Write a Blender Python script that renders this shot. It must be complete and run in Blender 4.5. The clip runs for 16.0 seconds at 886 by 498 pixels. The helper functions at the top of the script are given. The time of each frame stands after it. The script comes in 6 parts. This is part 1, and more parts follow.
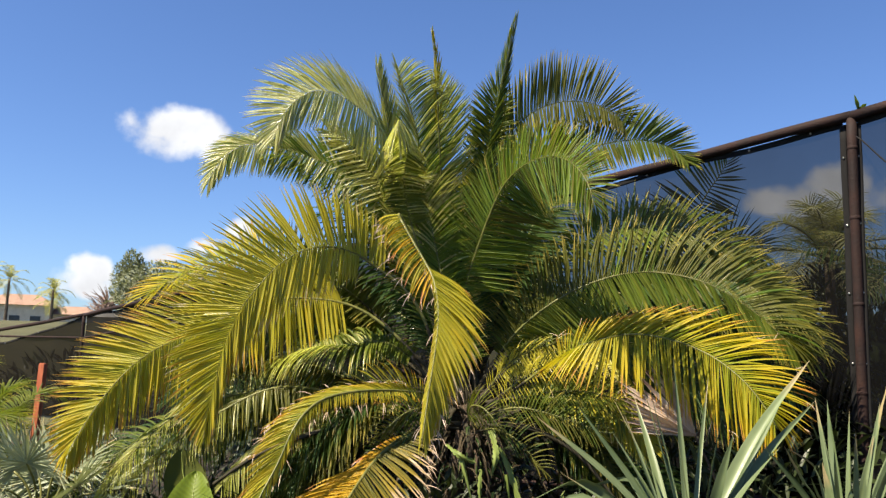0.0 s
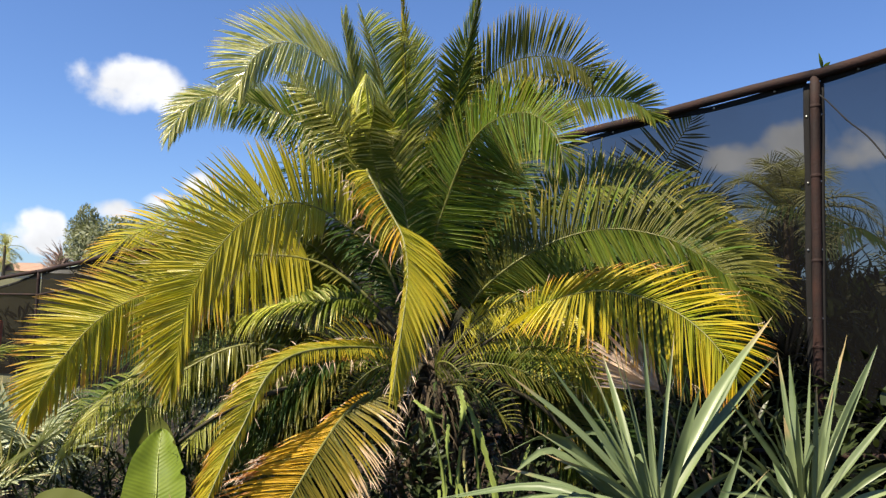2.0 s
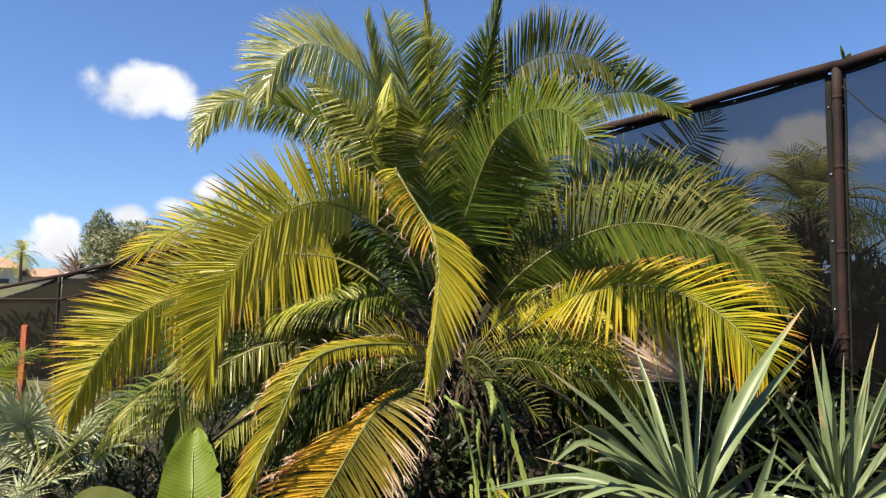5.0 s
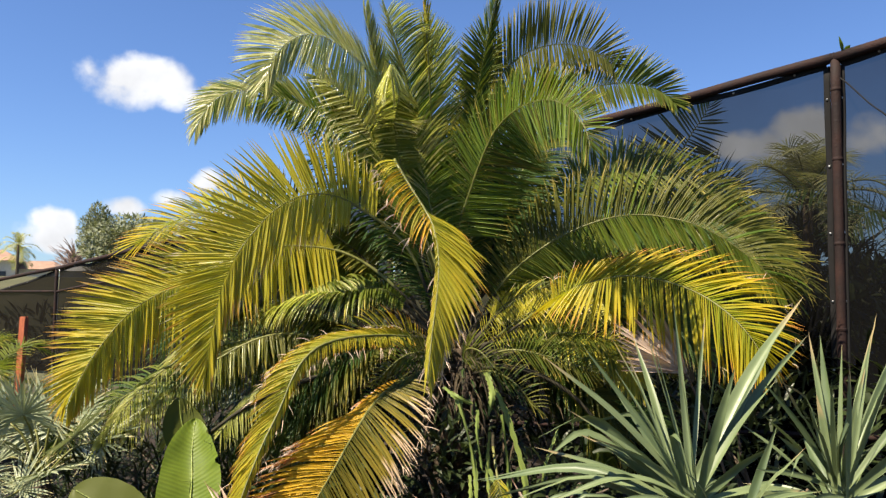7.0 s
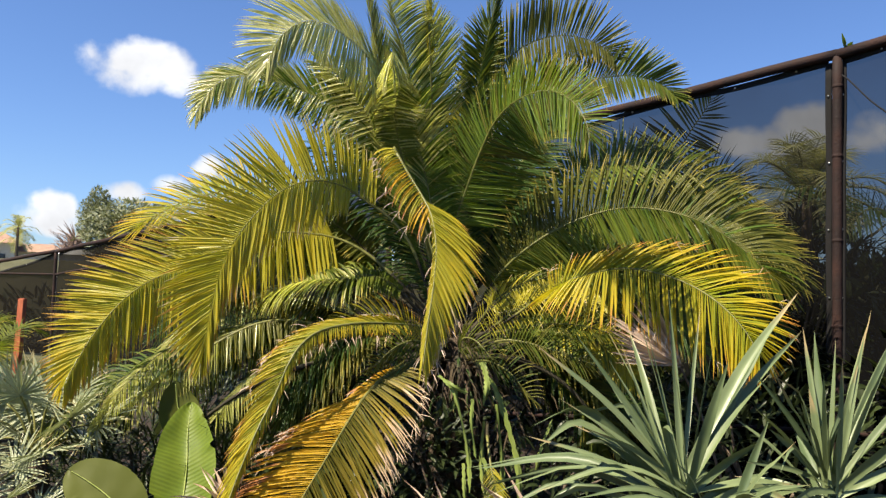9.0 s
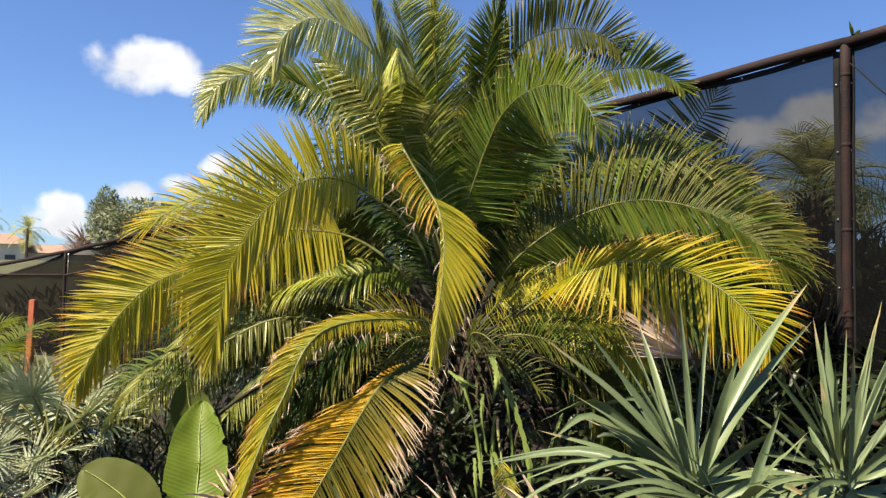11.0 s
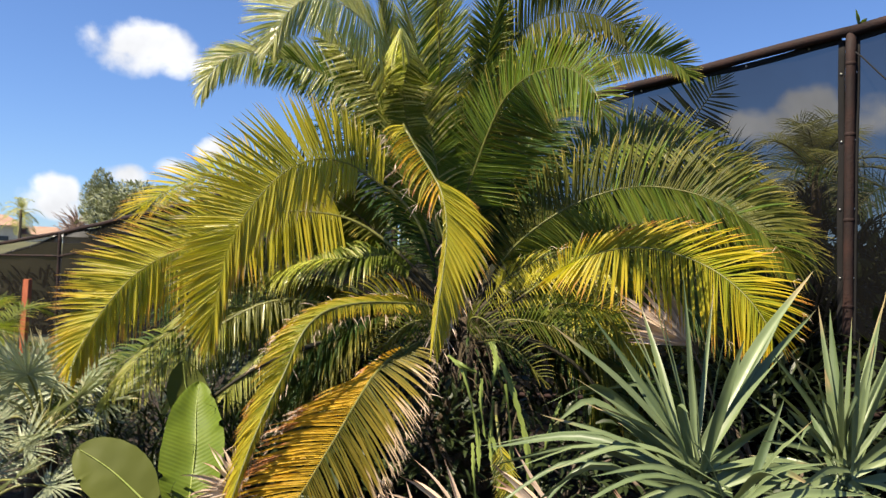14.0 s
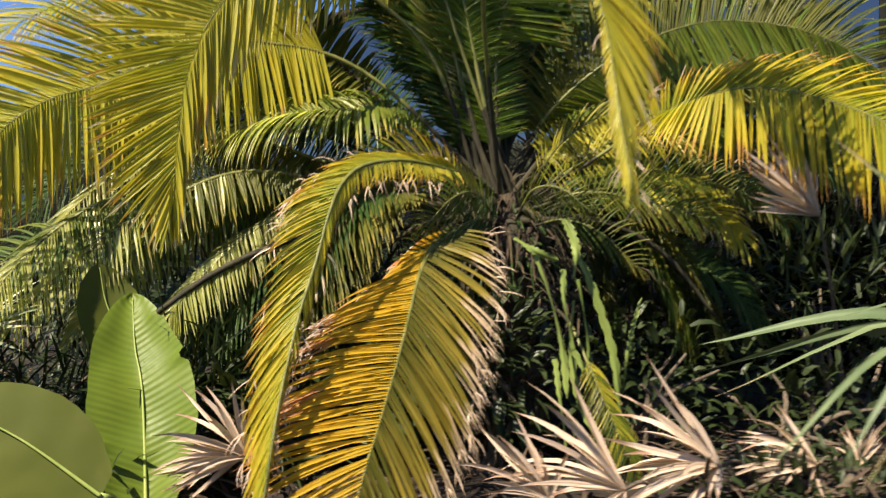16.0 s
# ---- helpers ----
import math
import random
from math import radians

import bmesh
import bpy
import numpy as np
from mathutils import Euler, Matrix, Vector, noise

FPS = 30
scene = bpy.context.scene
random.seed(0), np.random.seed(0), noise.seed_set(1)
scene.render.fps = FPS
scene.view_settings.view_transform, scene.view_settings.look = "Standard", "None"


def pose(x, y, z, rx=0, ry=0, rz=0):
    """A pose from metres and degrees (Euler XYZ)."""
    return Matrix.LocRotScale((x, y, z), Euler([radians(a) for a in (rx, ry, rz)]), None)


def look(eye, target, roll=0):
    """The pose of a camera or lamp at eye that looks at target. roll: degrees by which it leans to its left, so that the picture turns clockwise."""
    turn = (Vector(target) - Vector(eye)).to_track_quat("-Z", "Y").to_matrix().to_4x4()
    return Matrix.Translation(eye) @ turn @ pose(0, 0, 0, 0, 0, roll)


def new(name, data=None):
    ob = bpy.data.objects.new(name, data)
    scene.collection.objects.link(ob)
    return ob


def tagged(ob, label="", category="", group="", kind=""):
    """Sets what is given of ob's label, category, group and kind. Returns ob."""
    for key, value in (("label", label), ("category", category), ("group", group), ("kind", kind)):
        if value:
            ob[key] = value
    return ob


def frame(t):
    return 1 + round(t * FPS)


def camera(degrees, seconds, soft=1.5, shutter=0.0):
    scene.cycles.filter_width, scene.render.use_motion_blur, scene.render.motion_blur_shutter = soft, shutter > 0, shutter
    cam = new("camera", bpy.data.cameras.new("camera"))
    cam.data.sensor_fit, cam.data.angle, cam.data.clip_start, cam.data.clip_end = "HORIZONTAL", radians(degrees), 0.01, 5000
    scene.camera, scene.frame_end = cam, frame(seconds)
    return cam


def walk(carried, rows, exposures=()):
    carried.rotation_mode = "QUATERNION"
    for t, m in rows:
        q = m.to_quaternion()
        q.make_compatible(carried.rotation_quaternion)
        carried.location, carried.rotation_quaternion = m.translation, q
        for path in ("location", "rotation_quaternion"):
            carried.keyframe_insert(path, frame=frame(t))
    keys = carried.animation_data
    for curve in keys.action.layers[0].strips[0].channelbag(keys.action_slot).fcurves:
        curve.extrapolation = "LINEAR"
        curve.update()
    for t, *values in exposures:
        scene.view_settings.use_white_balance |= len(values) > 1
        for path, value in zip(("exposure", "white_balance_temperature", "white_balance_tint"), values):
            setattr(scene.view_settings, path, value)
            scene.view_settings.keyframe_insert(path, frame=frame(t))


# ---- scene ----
cam = camera(58.1, 16.0, soft=1.35, shutter=0.4)
PATH = [
    (0, (0.000, 0.000, 1.900), (-0.190, 1.973, 2.167), 1.64),
    (0.5, (-0.022, 0.003, 1.908), (-0.201, 1.981, 2.144), 1.97),
    (1, (-0.016, 0.017, 1.896), (-0.192, 2.000, 2.089), 1.88),
    (1.5, (-0.015, 0.020, 1.894), (-0.152, 2.008, 2.069), 1.45),
    (2, (-0.040, 0.024, 1.905), (-0.131, 2.016, 2.065), 1.43),
    (2.5, (-0.059, -0.000, 1.908), (-0.149, 1.992, 2.062), 0.93),
    (3, (-0.073, -0.030, 1.900), (-0.168, 1.962, 2.059), -0.28),
    (3.5, (-0.107, -0.020, 1.893), (-0.206, 1.972, 2.049), 0.12),
    (4, (-0.118, -0.019, 1.892), (-0.243, 1.971, 2.056), 0.37),
    (6.5, (-0.139, -0.022, 1.877), (-0.247, 1.970, 2.019), 0.90),
    (7, (-0.137, -0.023, 1.878), (-0.250, 1.969, 2.018), 0.59),
    (7.5, (-0.124, -0.036, 1.874), (-0.243, 1.956, 2.012), 0.48),
    (8, (-0.127, -0.026, 1.871), (-0.241, 1.966, 1.998), 1.19),
    (8.5, (-0.126, -0.030, 1.869), (-0.238, 1.964, 1.990), 1.70),
    (11, (-0.128, -0.032, 1.871), (-0.259, 1.961, 1.975), 0.87),
    (11.5, (-0.135, -0.028, 1.869), (-0.286, 1.964, 1.972), 0.73),
    (12, (-0.136, -0.026, 1.868), (-0.301, 1.965, 1.967), 0.51),
    (12.5, (-0.134, -0.025, 1.871), (-0.303, 1.965, 1.972), 0.30),
    (13, (-0.129, -0.029, 1.872), (-0.297, 1.961, 1.975), 0.20),
    (13.5, (-0.134, -0.032, 1.871), (-0.293, 1.959, 1.970), 0.12),
    (14, (-0.165, 0.007, 1.847), (-0.282, 2.003, 1.921), 1.69),
    (14.5, (-0.285, 0.265, 1.734), (-0.317, 2.265, 1.773), 3.75),
    (15, (-0.568, 0.629, 1.590), (-0.464, 2.626, 1.603), 2.69),
    (15.5, (-0.927, 0.982, 1.540), (-0.670, 2.965, 1.508), 1.97),
    (16, (-1.274, 1.471, 1.406), (-0.878, 3.431, 1.388), 0.14),
]
walk(cam, [(t, look(eye, target, roll)) for t, eye, target, roll in PATH])

# ---- world, sun, exposure ----
SUN = Vector((-0.45, -0.36, 0.817)).normalized()
world = bpy.data.worlds.new("sky")
scene.world = world
world.use_nodes = True
wn, wl = world.node_tree.nodes, world.node_tree.links
wn.clear()


def link(tree, a, b):
    tree.links.new(a, b)


def math_node(tree, op, a, b=None, clamp=False):
    n = tree.nodes.new("ShaderNodeMath")
    n.operation, n.use_clamp = op, clamp
    for i, v in enumerate((a, b)):
        if v is None:
            continue
        if isinstance(v, (int, float)):
            n.inputs[i].default_value = v
        else:
            tree.links.new(v, n.inputs[i])
    return n.outputs[0]


def build_sky():
    tree = world.node_tree
    out = wn.new("ShaderNodeOutputWorld")
    back = wn.new("ShaderNodeBackground")
    sky = wn.new("ShaderNodeTexSky")
    sky.sky_type, sky.sun_disc = "NISHITA", False
    sky.sun_elevation = math.asin(SUN.z)
    sky.sun_rotation = math.atan2(SUN.x, SUN.y)
    sky.air_density, sky.dust_density, sky.ozone_density = 1.0, 0.4, 2.0
    co = wn.new("ShaderNodeTexCoord")
    # cumulus clouds: soft ellipses in direction space, broken by noise
    noise_a = wn.new("ShaderNodeTexNoise")
    noise_a.inputs["Scale"].default_value, noise_a.inputs["Detail"].default_value = 22.0, 8.0
    link(tree, co.outputs["Generated"], noise_a.inputs["Vector"])
    wob = math_node(tree, "SUBTRACT", noise_a.outputs["Fac"], 0.5)
    total = None
    for az, el, wide, tall, gain in CLOUDS:
        c = Vector((math.sin(radians(az)) * math.cos(radians(el)), math.cos(radians(az)) * math.cos(radians(el)), math.sin(radians(el))))
        east = Vector((math.cos(radians(az)), -math.sin(radians(az)), 0))
        up = east.cross(c)
        terms = []
        for axis, size in ((east, wide), (up, tall)):
            dot = wn.new("ShaderNodeVectorMath")
            dot.operation = "DOT_PRODUCT"
            link(tree, co.outputs["Generated"], dot.inputs[0])
            dot.inputs[1].default_value = axis
            off = math_node(tree, "SUBTRACT", dot.outputs["Value"], axis.dot(c))
            off = math_node(tree, "DIVIDE", off, math.sin(radians(size)))
            if axis is up:
                off = math_node(tree, "MAXIMUM", off, math_node(tree, "MULTIPLY", off, -1.7))
            terms.append(math_node(tree, "MULTIPLY", off, off))
        d = math_node(tree, "ADD", *terms)
        d = math_node(tree, "SUBTRACT", 1.0, d)
        d = math_node(tree, "ADD", d, math_node(tree, "MULTIPLY", wob, 2.6))
        d = math_node(tree, "MULTIPLY", d, gain, clamp=True)
        front = wn.new("ShaderNodeVectorMath")
        front.operation = "DOT_PRODUCT"
        link(tree, co.outputs["Generated"], front.inputs[0])
        front.inputs[1].default_value = c
        d = math_node(tree, "MULTIPLY", d, math_node(tree, "GREATER_THAN", front.outputs["Value"], 0.3))
        total = d if total is None else math_node(tree, "MAXIMUM", total, d)
    smooth = wn.new("ShaderNodeMapRange")
    smooth.interpolation_type = "SMOOTHSTEP"
    link(tree, total, smooth.inputs["Value"])
    mix = wn.new("ShaderNodeMix")
    mix.data_type = "RGBA"
    link(tree, smooth.outputs["Result"], mix.inputs["Factor"])
    tint = wn.new("ShaderNodeMix")
    tint.data_type, tint.blend_type = "RGBA", "MULTIPLY"
    tint.inputs["Factor"].default_value = 1.0
    link(tree, sky.outputs["Color"], tint.inputs["A"])
    tint.inputs["B"].default_value = SKY_TINT
    link(tree, tint.outputs["Result"], mix.inputs["A"])
    soft = wn.new("ShaderNodeTexNoise")
    soft.inputs["Scale"].default_value, soft.inputs["Detail"].default_value = 14.0, 4.0
    link(tree, co.outputs["Generated"], soft.inputs["Vector"])
    shade = wn.new("ShaderNodeMix")
    shade.data_type = "RGBA"
    link(tree, math_node(tree, "MULTIPLY", math_node(tree, "SUBTRACT", soft.outputs["Fac"], 0.35), 3.5, clamp=True), shade.inputs["Factor"])
    shade.inputs["A"].default_value, shade.inputs["B"].default_value = tuple(v * 0.76 for v in CLOUD_COLOUR[:3]) + (1,), CLOUD_COLOUR
    link(tree, shade.outputs["Result"], mix.inputs["B"])
    link(tree, mix.outputs["Result"], back.inputs["Color"])
    back.inputs["Strength"].default_value = SKY_STRENGTH
    link(tree, back.outputs["Background"], out.inputs["Surface"])


# azimuth (from +y towards +x), elevation, half width, half height, edge
CLOUDS = [(-24.2, 14.1, 4.1, 2.5, 1.05), (-25.4, 14.7, 2.5, 2.0, 1.2), (-22.4, 13.7, 2.6, 1.7, 1.0), (-19.9, 8.3, 1.4, 1.3, 1.3), (-29.6, 4.2, 2.7, 2.0, 1.2), (-28.9, 4.6, 1.6, 1.5, 1.3), (-25.2, 6.1, 1.8, 1.0, 0.9), (-22.2, 6.9, 1.6, 0.9, 0.9),
          (21.2, 11.4, 2.6, 2.1, 1.2), (18.4, 10.6, 3.4, 1.7, 1.1), (20.2, 10.2, 4.5, 1.8, 1.0), (25.0, 10.6, 3.0, 1.8, 0.9)]
SKY_TINT, CLOUD_COLOUR, SKY_STRENGTH = (0.76, 0.94, 1.28, 1), (8.6, 8.7, 9.0, 1), 0.0525
build_sky()
sun = new("sun", bpy.data.lights.new("sun", "SUN"))
sun.data.energy, sun.data.angle, sun.data.color = 5.0, radians(0.53), (1.0, 0.875, 0.69)
sun.matrix_world = look(SUN * 50, (0, 0, 0))
scene.view_settings.exposure = 1.32

# ---- materials ----


def node_material(name):
    m = bpy.data.materials.new(name)
    m.use_nodes = True
    m.node_tree.nodes.clear()
    return m, m.node_tree


def mixed(tree, fac, a, b, blend="MIX"):
    n = tree.nodes.new("ShaderNodeMix")
    n.data_type, n.blend_type = "RGBA", blend
    for key, v in (("Factor", fac), ("A", a), ("B", b)):
        if isinstance(v, (int, float)):
            n.inputs[key].default_value = v
        elif isinstance(v, tuple):
            n.inputs[key].default_value = (*v, 1)
        else:
            tree.links.new(v, n.inputs[key])
    return n.outputs["Result"]


def leaf_material(name, base, other, tip, dry=0.88, rough=0.34, glow=0.42, ribs=5.0, spots=0.0, cross=0.0, spec=0.24, vgrad=0.0):
    """Leaf blade: colour varies from leaf to leaf, the end dries out, fine veins run along it, light passes through it."""
    m, tree = node_material(name)
    n = tree.nodes
    uv = n.new("ShaderNodeUVMap")
    uv.uv_map = "blade"
    sep = n.new("ShaderNodeSeparateXYZ")
    link(tree, uv.outputs["UV"], sep.inputs[0])
    geo, info, co = n.new("ShaderNodeNewGeometry"), n.new("ShaderNodeObjectInfo"), n.new("ShaderNodeTexCoord")
    rnd = math_node(tree, "FRACT", math_node(tree, "ADD", geo.outputs["Random Per Island"], info.outputs["Random"]))
    blot = n.new("ShaderNodeTexNoise")
    blot.inputs["Scale"].default_value, blot.inputs["Detail"].default_value = 7.0, 4.0
    link(tree, co.outputs["Object"], blot.inputs["Vector"])
    k = math_node(tree, "ADD", math_node(tree, "MULTIPLY", rnd, 0.55), math_node(tree, "MULTIPLY", math_node(tree, "SUBTRACT", blot.outputs["Fac"], 0.25), 0.9), clamp=True)
    if vgrad:
        k = math_node(tree, "ADD", k, math_node(tree, "MULTIPLY", math_node(tree, "SUBTRACT", sep.outputs["Y"], 0.5), vgrad), clamp=True)
    col = mixed(tree, k, base, other)
    # dry tip, its start shifts from leaf to leaf
    edge = math_node(tree, "SUBTRACT", dry, math_node(tree, "MULTIPLY", math_node(tree, "MULTIPLY", rnd, rnd), 0.3))
    t = math_node(tree, "MULTIPLY", math_node(tree, "SUBTRACT", sep.outputs["Y"], edge), 9.0, clamp=True)
    col = mixed(tree, t, col, tip)
    if spots:
        sp = n.new("ShaderNodeTexNoise")
        sp.inputs["Scale"].default_value, sp.inputs["Detail"].default_value = 60.0, 3.0
        link(tree, co.outputs["Object"], sp.inputs["Vector"])
        s = math_node(tree, "MULTIPLY", math_node(tree, "SUBTRACT", sp.outputs["Fac"], 0.62), 8.0 * spots, clamp=True)
        col = mixed(tree, s, col, (0.10, 0.05, 0.02))
    lane = math_node(tree, "MULTIPLY", sep.outputs["X"], ribs * 6.283)
    if cross:
        off = math_node(tree, "ABSOLUTE", math_node(tree, "SUBTRACT", sep.outputs["X"], 0.5))
        lane = math_node(tree, "MULTIPLY", math_node(tree, "SUBTRACT", sep.outputs["Y"], math_node(tree, "MULTIPLY", off, 0.09)), cross * 6.283)
    vein = math_node(tree, "SINE", lane)
    deep = 0.055 if cross else 0.09
    col = mixed(tree, math_node(tree, "ADD", math_node(tree, "MULTIPLY", vein, deep), deep), col, (0.02, 0.03, 0.01))
    bump = n.new("ShaderNodeBump")
    bump.inputs["Strength"].default_value, bump.inputs["Distance"].default_value = 0.28 if cross else 0.35, 0.002
    link(tree, vein, bump.inputs["Height"])
    p = n.new("ShaderNodeBsdfPrincipled")
    link(tree, col, p.inputs["Base Color"])
    link(tree, bump.outputs["Normal"], p.inputs["Normal"])
    fine = n.new("ShaderNodeTexNoise")
    fine.inputs["Scale"].default_value = 45.0
    link(tree, co.outputs["Object"], fine.inputs["Vector"])
    link(tree, math_node(tree, "ADD", math_node(tree, "MULTIPLY", fine.outputs["Fac"], 0.25), rough - 0.12), p.inputs["Roughness"])
    p.inputs["Specular IOR Level"].default_value = spec
    tr = n.new("ShaderNodeBsdfTranslucent")
    link(tree, mixed(tree, 1.0, col, (1.15, 1.2, 0.62), "MULTIPLY"), tr.inputs["Color"])
    mx = n.new("ShaderNodeMixShader")
    mx.inputs[0].default_value = glow
    link(tree, p.outputs[0], mx.inputs[1])
    link(tree, tr.outputs[0], mx.inputs[2])
    out = n.new("ShaderNodeOutputMaterial")
    link(tree, mx.outputs[0], out.inputs["Surface"])
    return m


def solid_material(name, a, b, scale=8.0, rough=0.7, metal=0.0, bump=0.4, dist=0.01, streak=(1, 1, 1), third=None):
    """Opaque surface with blotches at a large and a fine scale and relief."""
    m, tree = node_material(name)
    n = tree.nodes
    co, mp = n.new("ShaderNodeTexCoord"), n.new("ShaderNodeMapping")
    mp.inputs["Scale"].default_value = streak
    link(tree, co.outputs["Object"], mp.inputs["Vector"])
    big, fine = n.new("ShaderNodeTexNoise"), n.new("ShaderNodeTexNoise")
    big.inputs["Scale"].default_value, big.inputs["Detail"].default_value = scale, 5.0
    fine.inputs["Scale"].default_value, fine.inputs["Detail"].default_value = scale * 9, 4.0
    for t in (big, fine):
        link(tree, mp.outputs[0], t.inputs["Vector"])
    k = math_node(tree, "MULTIPLY", math_node(tree, "SUBTRACT", big.outputs["Fac"], 0.35), 3.0, clamp=True)
    col = mixed(tree, k, a, b)
    f = math_node(tree, "MULTIPLY", math_node(tree, "SUBTRACT", fine.outputs["Fac"], 0.45), 3.0, clamp=True)
    col = mixed(tree, math_node(tree, "MULTIPLY", f, 0.6), col, third or tuple(v * 0.45 for v in a))
    bp = n.new("ShaderNodeBump")
    bp.inputs["Strength"].default_value, bp.inputs["Distance"].default_value = bump, dist
    link(tree, fine.outputs["Fac"], bp.inputs["Height"])
    p = n.new("ShaderNodeBsdfPrincipled")
    link(tree, col, p.inputs["Base Color"])
    link(tree, bp.outputs["Normal"], p.inputs["Normal"])
    link(tree, math_node(tree, "ADD", math_node(tree, "MULTIPLY", big.outputs["Fac"], 0.3), rough - 0.15), p.inputs["Roughness"])
    p.inputs["Specular IOR Level"].default_value = 0.3
    p.inputs["Metallic"].default_value = metal
    out = n.new("ShaderNodeOutputMaterial")
    link(tree, p.outputs[0], out.inputs["Surface"])
    return m


def ground_material():
    """Bare garden soil near by, olive scrub over the far hillside."""
    m = solid_material("garden_soil", (0.015, 0.011, 0.008), (0.042, 0.030, 0.021), 3.0, rough=0.95, bump=0.9, dist=0.04)
    tree = m.node_tree
    n = tree.nodes
    p = next(x for x in n if x.type == "BSDF_PRINCIPLED")
    old = p.inputs["Base Color"].links[0].from_socket
    co = n.new("ShaderNodeTexCoord")
    ln = n.new("ShaderNodeVectorMath")
    ln.operation = "LENGTH"
    link(tree, co.outputs["Object"], ln.inputs[0])
    patch = n.new("ShaderNodeTexNoise")
    patch.inputs["Scale"].default_value, patch.inputs["Detail"].default_value = 0.35, 6.0
    link(tree, co.outputs["Object"], patch.inputs["Vector"])
    scrub = mixed(tree, patch.outputs["Fac"], (0.035, 0.045, 0.02), (0.13, 0.12, 0.06))
    far = math_node(tree, "MULTIPLY", math_node(tree, "SUBTRACT", ln.outputs["Value"], 11.0), 0.2, clamp=True)
    link(tree, mixed(tree, far, old, scrub), p.inputs["Base Color"])
    return m


def cloth_material(name, colour, cover):
    """Woven shade cloth: threads cover part of the view, the holes between them let the rest through."""
    m, tree = node_material(name)
    n = tree.nodes
    co = n.new("ShaderNodeTexCoord")
    big = n.new("ShaderNodeTexNoise")
    big.inputs["Scale"].default_value, big.inputs["Detail"].default_value = 1.2, 4.0
    link(tree, co.outputs["Object"], big.inputs["Vector"])
    d = n.new("ShaderNodeBsdfDiffuse")
    link(tree, mixed(tree, big.outputs["Fac"], colour, tuple(v * 1.8 for v in colour)), d.inputs["Color"])
    t = n.new("ShaderNodeBsdfTransparent")
    mx = n.new("ShaderNodeMixShader")
    link(tree, math_node(tree, "ADD", math_node(tree, "MULTIPLY", big.outputs["Fac"], 0.12), cover - 0.06), mx.inputs[0])
    link(tree, t.outputs[0], mx.inputs[1])
    link(tree, d.outputs[0], mx.inputs[2])
    out = n.new("ShaderNodeOutputMaterial")
    link(tree, mx.outputs[0], out.inputs["Surface"])
    return m


